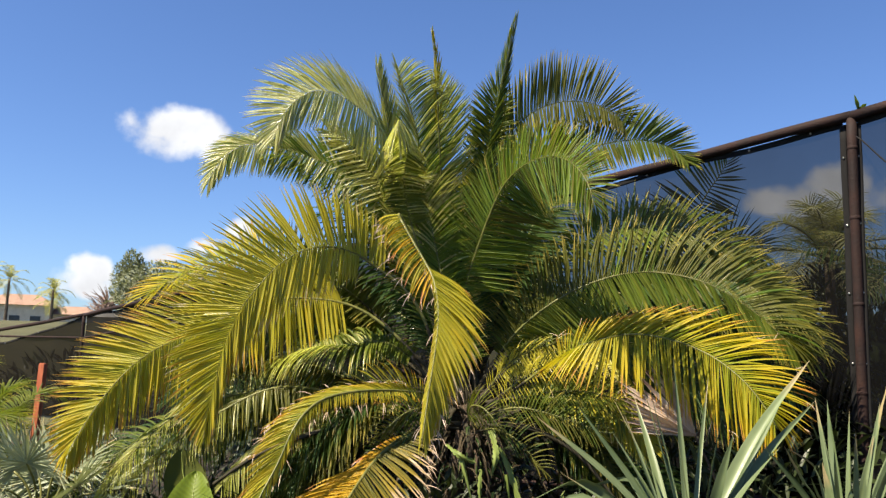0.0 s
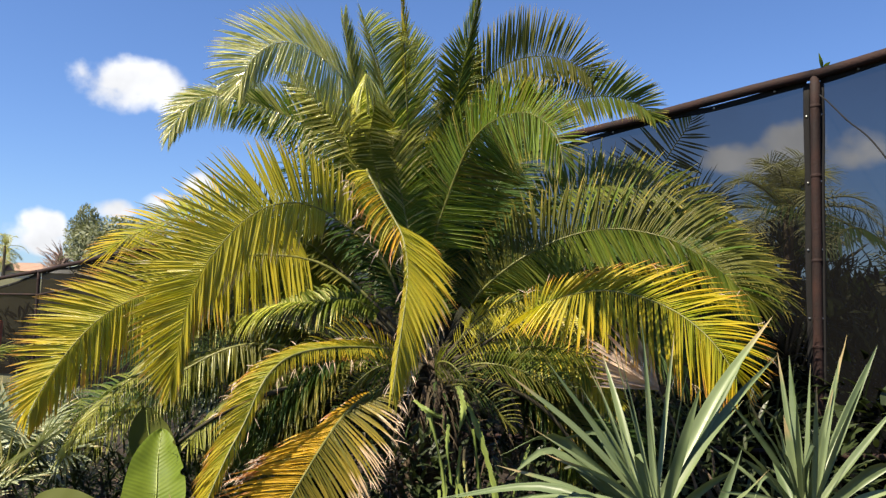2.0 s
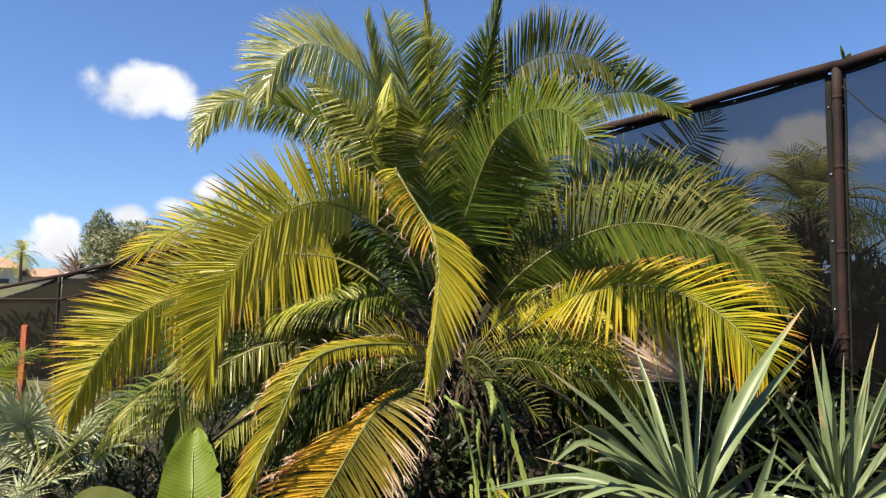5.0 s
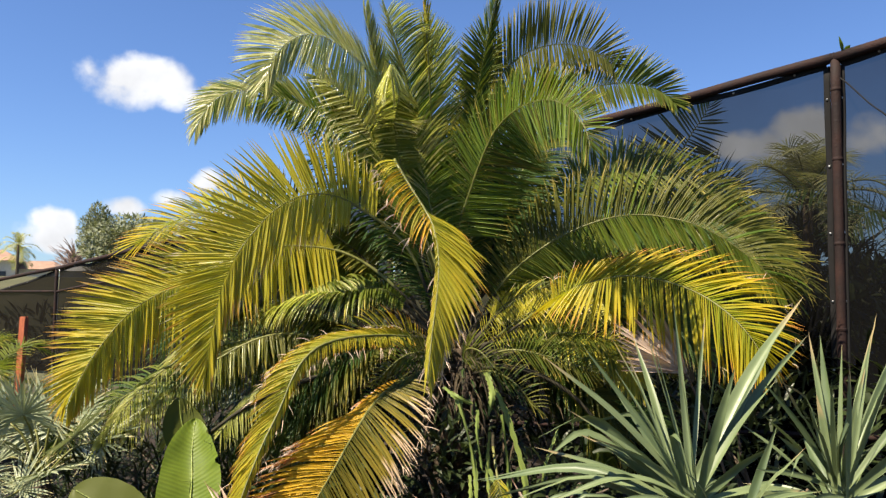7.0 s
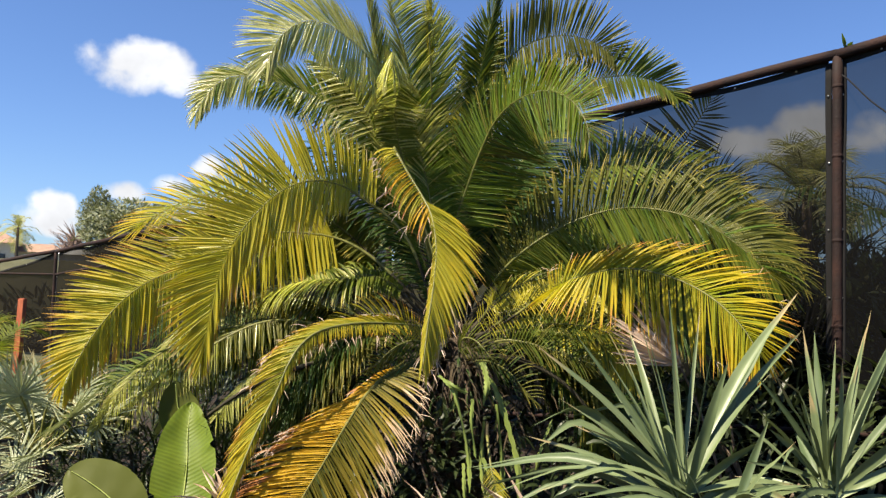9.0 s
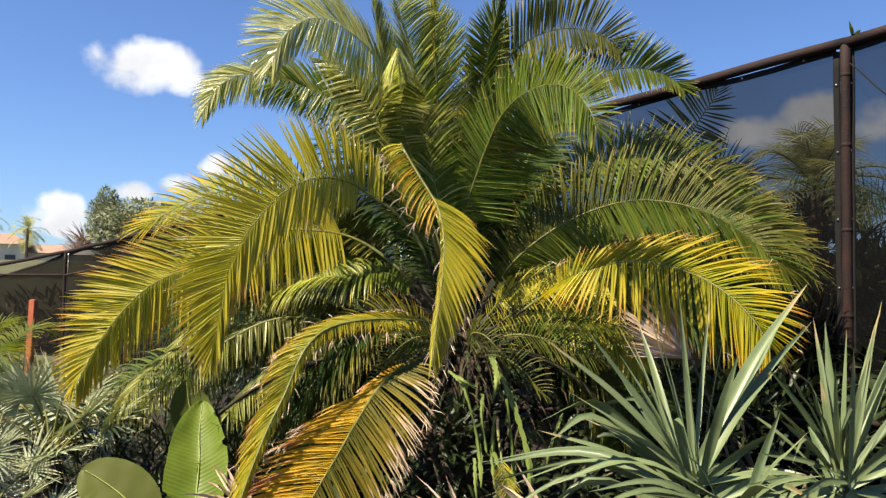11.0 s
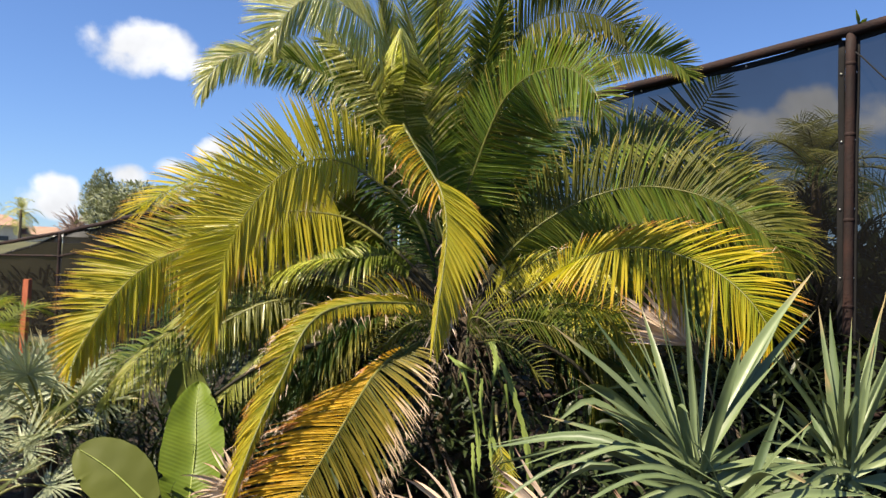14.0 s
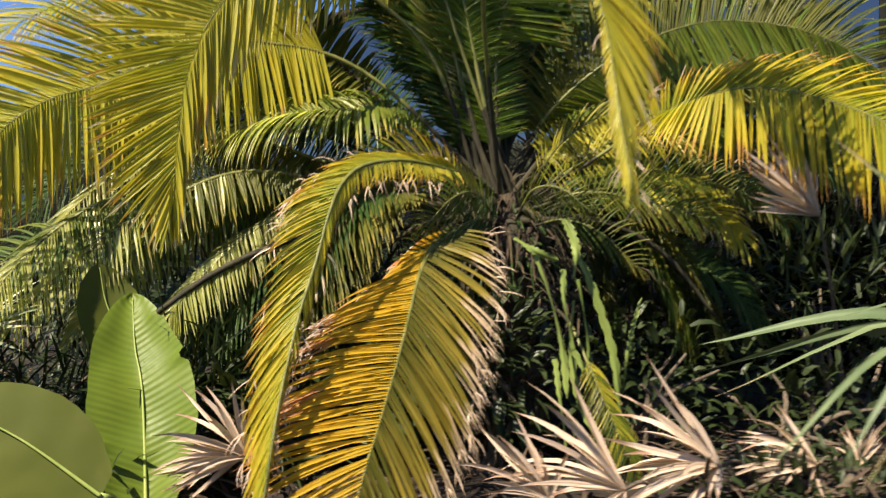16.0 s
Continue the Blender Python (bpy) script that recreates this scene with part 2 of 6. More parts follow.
LEAF = {
    "green": leaf_material("palm_leaf_green", (0.080, 0.13, 0.020), (0.215, 0.235, 0.032), (0.42, 0.36, 0.06), 0.86),
    "lime": leaf_material("palm_leaf_yellow_green", (0.355, 0.345, 0.03), (0.60, 0.50, 0.05), (0.66, 0.54, 0.30), 0.94, vgrad=0.35, rough=0.3, spec=0.45),
    # paler copy of the leaf; sun sheen is partly put into its colour
    "pale": leaf_material("palm_leaf_pale_sheen", (0.40, 0.43, 0.12), (0.65, 0.62, 0.25), (0.50, 0.43, 0.20), 0.95, rough=0.26, spec=1.0, glow=0.52),
    "gold": leaf_material("palm_leaf_turning", (0.30, 0.33, 0.028), (0.66, 0.46, 0.03), (0.62, 0.30, 0.06), 0.9, vgrad=0.8),
    "yellow": leaf_material("palm_leaf_golden", (0.38, 0.37, 0.03), (0.66, 0.49, 0.04), (0.58, 0.32, 0.07), 0.88, vgrad=0.7),
    # dying leaf, dimmer copy for one side: some of its shade is colour
    "orange": leaf_material("palm_leaf_dying_dim_side", (0.12, 0.115, 0.016), (0.40, 0.29, 0.04), (0.62, 0.46, 0.29), 0.74, spots=0.5, glow=0.3, vgrad=0.9, spec=0.3),
    # brighter amber for the dying frond's lit side, also for dry strips
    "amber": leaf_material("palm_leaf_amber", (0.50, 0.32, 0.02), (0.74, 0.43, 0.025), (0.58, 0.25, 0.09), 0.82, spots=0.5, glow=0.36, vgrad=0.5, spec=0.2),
    "fresh": leaf_material("palm_leaf_fresh", (0.082, 0.155, 0.022), (0.22, 0.28, 0.035), (0.42, 0.36, 0.08), 0.93, glow=0.42),
    "olive": leaf_material("palm_leaf_olive", (0.070, 0.088, 0.018), (0.19, 0.18, 0.032), (0.38, 0.31, 0.06), 0.88),
    # palm leaf darkened in colour to stand for shaded fronds
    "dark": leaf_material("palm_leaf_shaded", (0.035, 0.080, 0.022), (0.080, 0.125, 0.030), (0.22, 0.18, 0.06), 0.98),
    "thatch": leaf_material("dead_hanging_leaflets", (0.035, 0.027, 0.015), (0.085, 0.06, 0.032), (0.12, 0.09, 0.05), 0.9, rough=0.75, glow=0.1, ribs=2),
    "sword": leaf_material("yucca_leaf", (0.062, 0.096, 0.040), (0.205, 0.25, 0.115), (0.30, 0.24, 0.12), 0.99, rough=0.42, glow=0.08, ribs=1, spec=0.35),
    "fan": leaf_material("fan_palm_leaf", (0.185, 0.225, 0.125), (0.41, 0.44, 0.28), (0.42, 0.36, 0.18), 0.92, rough=0.36, spec=0.5, glow=0.15, ribs=2),
    "dead": leaf_material("dead_fan_leaf", (0.44, 0.30, 0.205), (0.78, 0.63, 0.49), (0.34, 0.21, 0.14), 0.9, rough=0.7, glow=0.15, ribs=3, spots=0.3),
    "broad": leaf_material("broad_leaf", (0.10, 0.155, 0.014), (0.20, 0.25, 0.028), (0.25, 0.3, 0.05), 1.5, rough=0.46, glow=0.3, ribs=0.5, cross=34, spec=0.25),
    # smoother olive leaf, also dimmed: shade on two leaves put into colour
    "dull": leaf_material("dull_shaded_broad_leaf", (0.070, 0.082, 0.011), (0.105, 0.118, 0.018), (0.2, 0.2, 0.05), 1.5, rough=0.5, glow=0.12, ribs=0.5, spec=0.2),
    "cactus": leaf_material("cactus_stem", (0.125, 0.175, 0.038), (0.23, 0.28, 0.07), (0.25, 0.28, 0.08), 1.3, rough=0.5, glow=0.05, ribs=1),
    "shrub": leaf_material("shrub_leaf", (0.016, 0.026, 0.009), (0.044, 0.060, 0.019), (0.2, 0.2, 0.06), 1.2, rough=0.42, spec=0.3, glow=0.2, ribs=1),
    # far foliage lightened and greyed: distance haze put into the colour
    "far": leaf_material("hazed_distant_foliage", (0.15, 0.175, 0.11), (0.26, 0.27, 0.17), (0.15, 0.15, 0.06), 1.2, rough=0.6, glow=0.2, ribs=1),
    # haze is in this colour for hill palms; the tan palm shares it
    "hazy": leaf_material("tan_and_hazed_palm", (0.34, 0.36, 0.18), (0.52, 0.49, 0.26), (0.4, 0.35, 0.2), 0.9, rough=0.6, ribs=1),
    "litter": leaf_material("leaf_litter", (0.030, 0.019, 0.012), (0.12, 0.08, 0.055), (0.10, 0.07, 0.04), 0.9, rough=0.8, glow=0.05, ribs=2),
}
RACHIS = solid_material("palm_rachis", (0.09, 0.10, 0.024), (0.18, 0.17, 0.05), 20, rough=0.45, bump=0.1, dist=0.002, third=(0.12, 0.13, 0.03))
MIDRIB = solid_material("paddle_leaf_midrib", (0.24, 0.30, 0.06), (0.34, 0.38, 0.11), 14, rough=0.4, bump=0.1, dist=0.002, third=(0.2, 0.25, 0.05))
# brown fibrous leaf bases, darkened further: crown shade put into the colour
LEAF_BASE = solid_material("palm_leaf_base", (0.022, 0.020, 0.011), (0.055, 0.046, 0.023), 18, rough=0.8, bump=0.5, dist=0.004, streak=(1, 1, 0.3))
TRUNK = solid_material("palm_trunk", (0.045, 0.032, 0.021), (0.11, 0.08, 0.052), 9, rough=0.9, bump=0.9, dist=0.03, streak=(1, 1, 0.3))
TWIG = solid_material("bare_twigs", (0.26, 0.19, 0.16), (0.36, 0.28, 0.24), 12, rough=0.9, bump=0.4, dist=0.01)
BARK = solid_material("bark", (0.09, 0.07, 0.05), (0.17, 0.13, 0.09), 12, rough=0.9, bump=0.8, dist=0.02, streak=(1, 1, 0.3))
RUST = solid_material("rusty_pipe", (0.011, 0.0052, 0.0042), (0.030, 0.0125, 0.009), 7, rough=0.8, bump=0.7, dist=0.006, third=(0.016, 0.008, 0.007))
STAKE = solid_material("red_painted_wood", (0.42, 0.11, 0.05), (0.52, 0.16, 0.075), 14, rough=0.7, bump=0.3, dist=0.004, streak=(1, 1, 0.15))
HEM = solid_material("black_webbing", (0.006, 0.006, 0.006), (0.013, 0.012, 0.012), 30, rough=0.95, bump=0.3, dist=0.002)
STEEL = solid_material("worn_steel", (0.45, 0.45, 0.44), (0.6, 0.6, 0.58), 40, rough=0.35, metal=1.0, bump=0.1, dist=0.001)
CLOTH = cloth_material("shade_cloth", (0.004, 0.004, 0.0044), 0.79)
OLD_CLOTH = cloth_material("weathered_shade_cloth", (0.0075, 0.0066, 0.0058), 0.91)
SOIL = ground_material()
STUCCO = solid_material("cream_stucco", (0.62, 0.56, 0.44), (0.72, 0.67, 0.55), 2.0, rough=0.9, bump=0.3)
ROOF = solid_material("roof_tiles", (0.28, 0.17, 0.12), (0.36, 0.25, 0.18), 3.0, rough=0.8, bump=0.6, dist=0.05)
WHITE = solid_material("white_paint", (0.78, 0.78, 0.76), (0.84, 0.84, 0.82), 2.0, rough=0.6, bump=0.1)
GLASS_DARK = solid_material("dark_window", (0.03, 0.04, 0.05), (0.06, 0.07, 0.08), 1.0, rough=0.15, bump=0.0)

# ---- builders ----
rng = random.Random(7)


def thing(name, at, label, category, group="", kind=""):
    ob = new(name)
    ob.location = at
    ob.empty_display_size = 0.1
    return tagged(ob, label, category, group, kind)


def attach(ob, parent):
    if parent is not None:
        ob.parent = parent
        ob.matrix_parent_inverse = Matrix.Translation(-parent.location)
    return ob


def soup(name, verts, faces, material, parent=None, uvs=None, label="", smooth=True):
    """One mesh object, its vertices in world metres; under a thing or a part."""
    me = bpy.data.meshes.new(name)
    me.from_pydata([tuple(v) for v in verts], [], faces)
    if uvs is not None:
        layer = me.uv_layers.new(name="blade")
        idx = np.empty(len(me.loops), dtype=np.int32)
        me.loops.foreach_get("vertex_index", idx)
        layer.data.foreach_set("uv", np.asarray(uvs, dtype=np.float32)[idx].ravel())
    for mat in (material if isinstance(material, (list, tuple)) else [material]):
        me.materials.append(mat)
    if smooth:
        me.polygons.foreach_set("use_smooth", [True] * len(me.polygons))
    me.update()
    ob = attach(new(name, me), parent)
    if label:
        ob["label"] = label
    return ob


def part(name, bm, material, parent=None, label="", smooth=False):
    me = bpy.data.meshes.new(name)
    bm.to_mesh(me)
    bm.free()
    me.materials.append(material)
    if smooth:
        me.polygons.foreach_set("use_smooth", [True] * len(me.polygons))
    ob = attach(new(name, me), parent)
    if label:
        ob["label"] = label
    return ob


def spline(pts, n):
    """n + 1 points along a smooth curve through pts, at even steps."""
    p = [Vector(q) for q in pts]
    p = [2 * p[0] - p[1]] + p + [2 * p[-1] - p[-2]]
    dense = []
    for i in range(1, len(p) - 2):
        a, b, c, d = p[i - 1:i + 3]
        for k in range(24):
            t = k / 24
            dense.append(0.5 * ((2 * b) + (c - a) * t + (2 * a - 5 * b + 4 * c - d) * t * t + (3 * b - a - 3 * c + d) * t ** 3))
    dense.append(p[-2])
    run = [0.0]
    for a, b in zip(dense, dense[1:]):
        run.append(run[-1] + (b - a).length)
    out, j = [], 0
    for i in range(n + 1):
        s = run[-1] * i / n
        while j < len(run) - 2 and run[j + 1] < s:
            j += 1
        f = (s - run[j]) / max(run[j + 1] - run[j], 1e-9)
        out.append(dense[j].lerp(dense[j + 1], min(max(f, 0), 1)))
    return out, run[-1]


def tube(path, radii, sides=8, flat=1.0, hint=Vector((0, 0, 1)), cap=True):
    """Vertices and faces of a tapered tube along a path."""
    verts, faces = [], []
    for i, p in enumerate(path):
        t = (path[min(i + 1, len(path) - 1)] - path[max(i - 1, 0)]).normalized()
        a = t.cross(hint)
        if a.length < 1e-3:
            a = t.cross(Vector((1, 0, 0)))
        a.normalize()
        b = a.cross(t)
        r = radii[i] if isinstance(radii, (list, tuple)) else radii
        for k in range(sides):
            w = 2 * math.pi * k / sides
            verts.append(p + a * (math.cos(w) * r) + b * (math.sin(w) * r * flat))
    for i in range(len(path) - 1):
        for k in range(sides):
            faces.append((i * sides + k, i * sides + (k + 1) % sides, (i + 1) * sides + (k + 1) % sides, (i + 1) * sides + k))
    if cap:
        faces.append(tuple(range(sides - 1, -1, -1)))
        faces.append(tuple((len(path) - 1) * sides + k for k in range(sides)))
    return verts, faces


def blade(base, way, face, length, width, droop=0.3, fold=0.25, stations=6, curl=0.0, peak=0.3):
    """A narrow leaf: folded along its midrib, tapering to a point, bending under its weight."""
    verts, uvs = [], []
    d, p = way.normalized(), base.copy()
    step = length / (stations - 1)
    for i in range(stations):
        s = i / (stations - 1)
        w = width * (0.5 + 0.5 * s / peak if s < peak else max(1 - ((s - peak) / (1 - peak)) ** 1.7, 0.02))
        c = d.cross(face)
        c = c.normalized() if c.length > 1e-4 else Vector((1, 0, 0))
        nrm = c.cross(d)
        verts += [p - c * (w / 2) + nrm * (fold * w), p, p + c * (w / 2) + nrm * (fold * w)]
        uvs += [(0, s), (0.5, s), (1, s)]
        d = (d + Vector((0, 0, -droop)) * (s + 0.15) / (stations - 1) * 2 + nrm * (curl / (stations - 1))).normalized()
        p = p + d * step
    faces = []
    for i in range(stations - 1):
        a, b = 3 * i, 3 * i + 3
        faces += [(a, a + 1, b + 1, b), (a + 1, a + 2, b + 2, b + 1)]
    return verts, faces, uvs


class Batch:
    def __init__(self):
        self.v, self.f, self.u = [], [], []

    def add(self, v, f, u):
        k = len(self.v)
        self.v += v
        self.f += [tuple(i + k for i in q) for q in f]
        self.u += u


def frond(owner, pts, mat="green", tipmat=None, L=0.4, N=(0, -0.7, 0.7), n=56, droop=0.22, start=0.3, width=0.019, dense=1.9, lr=(1, 1), pull=0.22, a0=82, a1=40, lean=(), spin=1.1):
    """A feather leaf: a tapering rachis with two rows of narrow leaflets, joined, for the fronds that fill the crown from behind."""
    n = round(n * dense)
    path, length = spline(pts, 40)
    hint = Vector(N).normalized()
    radii = [0.013 * (1 - i / 40) ** 0.9 + 0.002 for i in range(41)]
    v, f = tube(path[:38], radii[:38], 7, 0.75, hint)
    stem = soup("frond", v, f, [RACHIS, LEAF_BASE], owner)
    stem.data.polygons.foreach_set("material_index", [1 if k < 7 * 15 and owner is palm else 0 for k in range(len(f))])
    fine, _ = spline(pts, 200)
    lots = {m: Batch() for m in {mat, tipmat or mat}}
    for i in range(n):
        q = (i + 0.5) / n
        s = start + (0.93 - start) * q
        for side in (-1, 1):
            if rng.random() < 0.03:
                continue
            k = min(max(s + rng.uniform(-0.25, 0.25) / n, 0), 0.999) * 200
            p = fine[int(k)].lerp(fine[int(k) + 1], k - int(k))
            t = (fine[min(int(k) + 4, 200)] - fine[max(int(k) - 4, 0)]).normalized()
            c = t.cross(hint)
            c = c.normalized() * side
            up = (c.cross(t) * side).normalized()
            ahead = radians((a0 - (a0 - a1) * q ** 1.5 - 0.6 * a1 * max(q - 0.92, 0) / 0.08) + rng.uniform(-4, 4))
            lift = radians(24 * (1 - 0.6 * q) + rng.uniform(-9, 9))
            way = t * math.cos(ahead) + (c * math.cos(lift) + up * math.sin(lift)) * math.sin(ahead)
            if lean:
                v, w = max(lean, key=lambda e: Vector(e[0]).dot(c))
                way = way.normalized() * (1 - w) + Vector(v).normalized() * w + Vector((rng.uniform(-0.06, 0.06), rng.uniform(-0.06, 0.06), rng.uniform(-0.06, 0.06)))
            way = (way + Vector((0, 0, -pull * min(max(0.45 - 1.1 * c.z, 0), 1.2)))).normalized()
            size = L * min(0.35 + 2.0 * q, 1, 0.66 + 1.3 * (1 - q)) * lr[(side + 1) // 2] * rng.uniform(0.9, 1.08)
            lot = tipmat if tipmat and rng.random() < (q - 0.25) * 1.6 else mat
            turn = up + Vector((spin * c.z, 0, 0)) + c * (rng.gauss(0, 0.25) - 0.3) + t * rng.gauss(0, 0.25)
            b = blade(p + up * 0.004, way, turn, size, width * (0.7 + 0.35 * (1 - q)) * rng.uniform(0.9, 1.1), droop * rng.uniform(0.7, 1.4), 0.22, 6, rng.uniform(-0.1, 0.15))
            lots[lot].add(*b)
    for m, lot in lots.items():
        if lot.v:
            tagged(soup("foliage", lot.v, lot.f, LEAF[m], stem, lot.u), kind="stuff")


def between(rows, s):
    """A value read off a short table of (station, direction x, y, z, length)."""
    if s <= rows[0][0]:
        return Vector(rows[0][1:4]).normalized(), rows[0][4]
    for a, b in zip(rows, rows[1:]):
        if s <= b[0]:
            k = (s - a[0]) / (b[0] - a[0])
            return Vector(a[1:4]).normalized().lerp(Vector(b[1:4]).normalized(), k).normalized(), a[4] + (b[4] - a[4]) * k
    return Vector(rows[-1][1:4]).normalized(), rows[-1][4]


def feather(owner, pts, first, second, mat, tipmat=None, start=0.3, stop=0.99, gap=0.021, width=0.024, N=(0, -0.8, 0.6), droop=0.25, roll=0.45, fold=0.4, thick=0.0105, fray=0.0, apart=False, label="", curl=0.0, seed=1, tipshare=0.5, mate=None):
    """A feather leaf whose two rows of leaflets each follow their own sweep along the rachis; folded leaflets, in loose clumps, frayed where fray says so."""
    r = random.Random(seed)
    path, length = spline(pts, 48)
    hint = Vector(N).normalized()
    v, f = tube(path, [thick * (1 - i / 48) ** 0.8 + 0.002 for i in range(49)], 7, 0.75, hint)
    stem = soup("frond", v, f, [RACHIS, LEAF_BASE], owner, label=label)
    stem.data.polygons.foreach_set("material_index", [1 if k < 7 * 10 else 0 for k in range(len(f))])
    fine, _ = spline(pts, 240)
    lots = {m: Batch() for m in {mat, tipmat or mat, mate or mat}}
    frays = Batch()
    n = max(int(length * (stop - start) / gap), 6)
    for i in range(n):
        for side, rows in ((-1, first), (1, second)):
            if not rows or r.random() < 0.02:
                continue
            s = start + (stop - start) * (i + 0.5 + 0.25 * side + r.uniform(-0.15, 0.15)) / n
            if s < rows[0][0] - 0.02 or s > 0.999:
                continue
            k = s * 240
            p = fine[int(k)].lerp(fine[min(int(k) + 1, 240)], k - int(k))
            t = (fine[min(int(k) + 4, 240)] - fine[max(int(k) - 4, 0)]).normalized()
            way, size = between(rows, s)
            clump = noise.noise((s * 16 + seed * 3.1, side * 5.0, seed))
            way = (way + t * (0.2 * clump + r.gauss(0, 0.03)) + Vector((r.gauss(0, 0.03), r.gauss(0, 0.07), r.gauss(0, 0.03)))).normalized()
            up = t.cross(way)
            up = (up if up.dot(hint) > 0 else -up).normalized()
            face = Matrix.Rotation(side * roll + r.gauss(0, 0.16), 3, way) @ up
            size *= r.uniform(0.93, 1.06)
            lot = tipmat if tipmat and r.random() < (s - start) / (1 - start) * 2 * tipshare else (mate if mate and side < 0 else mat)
            b = blade(p + up * 0.004, way, face, size, width * r.uniform(0.88, 1.1) * min(1, 0.55 + size / 0.5), droop * r.uniform(0.75, 1.3), fold, 7, curl + r.uniform(-0.1, 0.12), 0.38)
            if apart:
                soup("leaflet", *b[:2], LEAF[lot], stem, b[2])
            else:
                lots[lot].add(*b)
            if fray and r.random() < fray:
                tip = b[0][-5]
                for _ in range(r.randint(1, 3)):
                    d = way * 0.7 + Vector((r.uniform(-0.7, 0.7), r.uniform(-0.8, 0.3), r.uniform(-0.8, 0.4)))
                    frays.add(*blade(tip, d, hint, r.uniform(0.04, 0.11), r.uniform(0.0022, 0.005), r.uniform(0.2, 1.8), 0.2, 6, r.uniform(-1.4, 1.4)))
    for m, lot in lots.items():
        if lot.v:
            tagged(soup("foliage", lot.v, lot.f, LEAF[m], stem, lot.u), kind="stuff")
    if frays.v:
        tagged(soup("frayed_edge", frays.v, frays.f, LEAF["dead"], stem, frays.u), kind="stuff")
    return stem


def ground_height(x, y):
    def step(a, b, v):
        k = min(max((v - a) / (b - a), 0), 1)
        return k * k * (3 - 2 * k)
    bed = 0.2 + 0.28 * step(1.7, 3.2, y + 0.25 * abs(x + 0.4))
    far = step(26, 60, math.hypot(x, y)) * (3.6 + 1.2 * math.sin(x * 0.05 + 1) + 0.8 * math.sin(y * 0.07))
    fine = 0.05 * noise.noise((x * 0.9, y * 0.9, 0)) + 0.02 * noise.noise((x * 4, y * 4, 1))
    return bed + far + fine


# ---- ground ----


def build_ground():
    rings = [0.0] + [0.25 * 1.085 ** i for i in range(1, 120)]
    spokes = 120
    verts, faces = [], []
    for r in rings:
        for k in range(spokes):
            a = 2 * math.pi * k / spokes
            x, y = r * math.cos(a), 3 + r * math.sin(a)
            verts.append((x, y, ground_height(x, y)))
    for i in range(len(rings) - 1):
        for k in range(spokes):
            faces.append((i * spokes + k, i * spokes + (k + 1) % spokes, (i + 1) * spokes + (k + 1) % spokes, (i + 1) * spokes + k))
    tagged(soup("ground", verts, faces, SOIL), "brown garden soil with dry leaf litter", "ground", kind="structure")


build_ground()

# ---- fence of rusty pipes with shade cloth ----
POSTS = [(6.0, 2.25, 4.22), (2.26, 5.55, 3.62), (-1.2, 8.62, 3.27), (-4.65, 11.68, 2.86), (-8.33, 14.72, 2.50), (-13.5, 17.2, 1.86), (-20.0, 20.0, 1.75)]


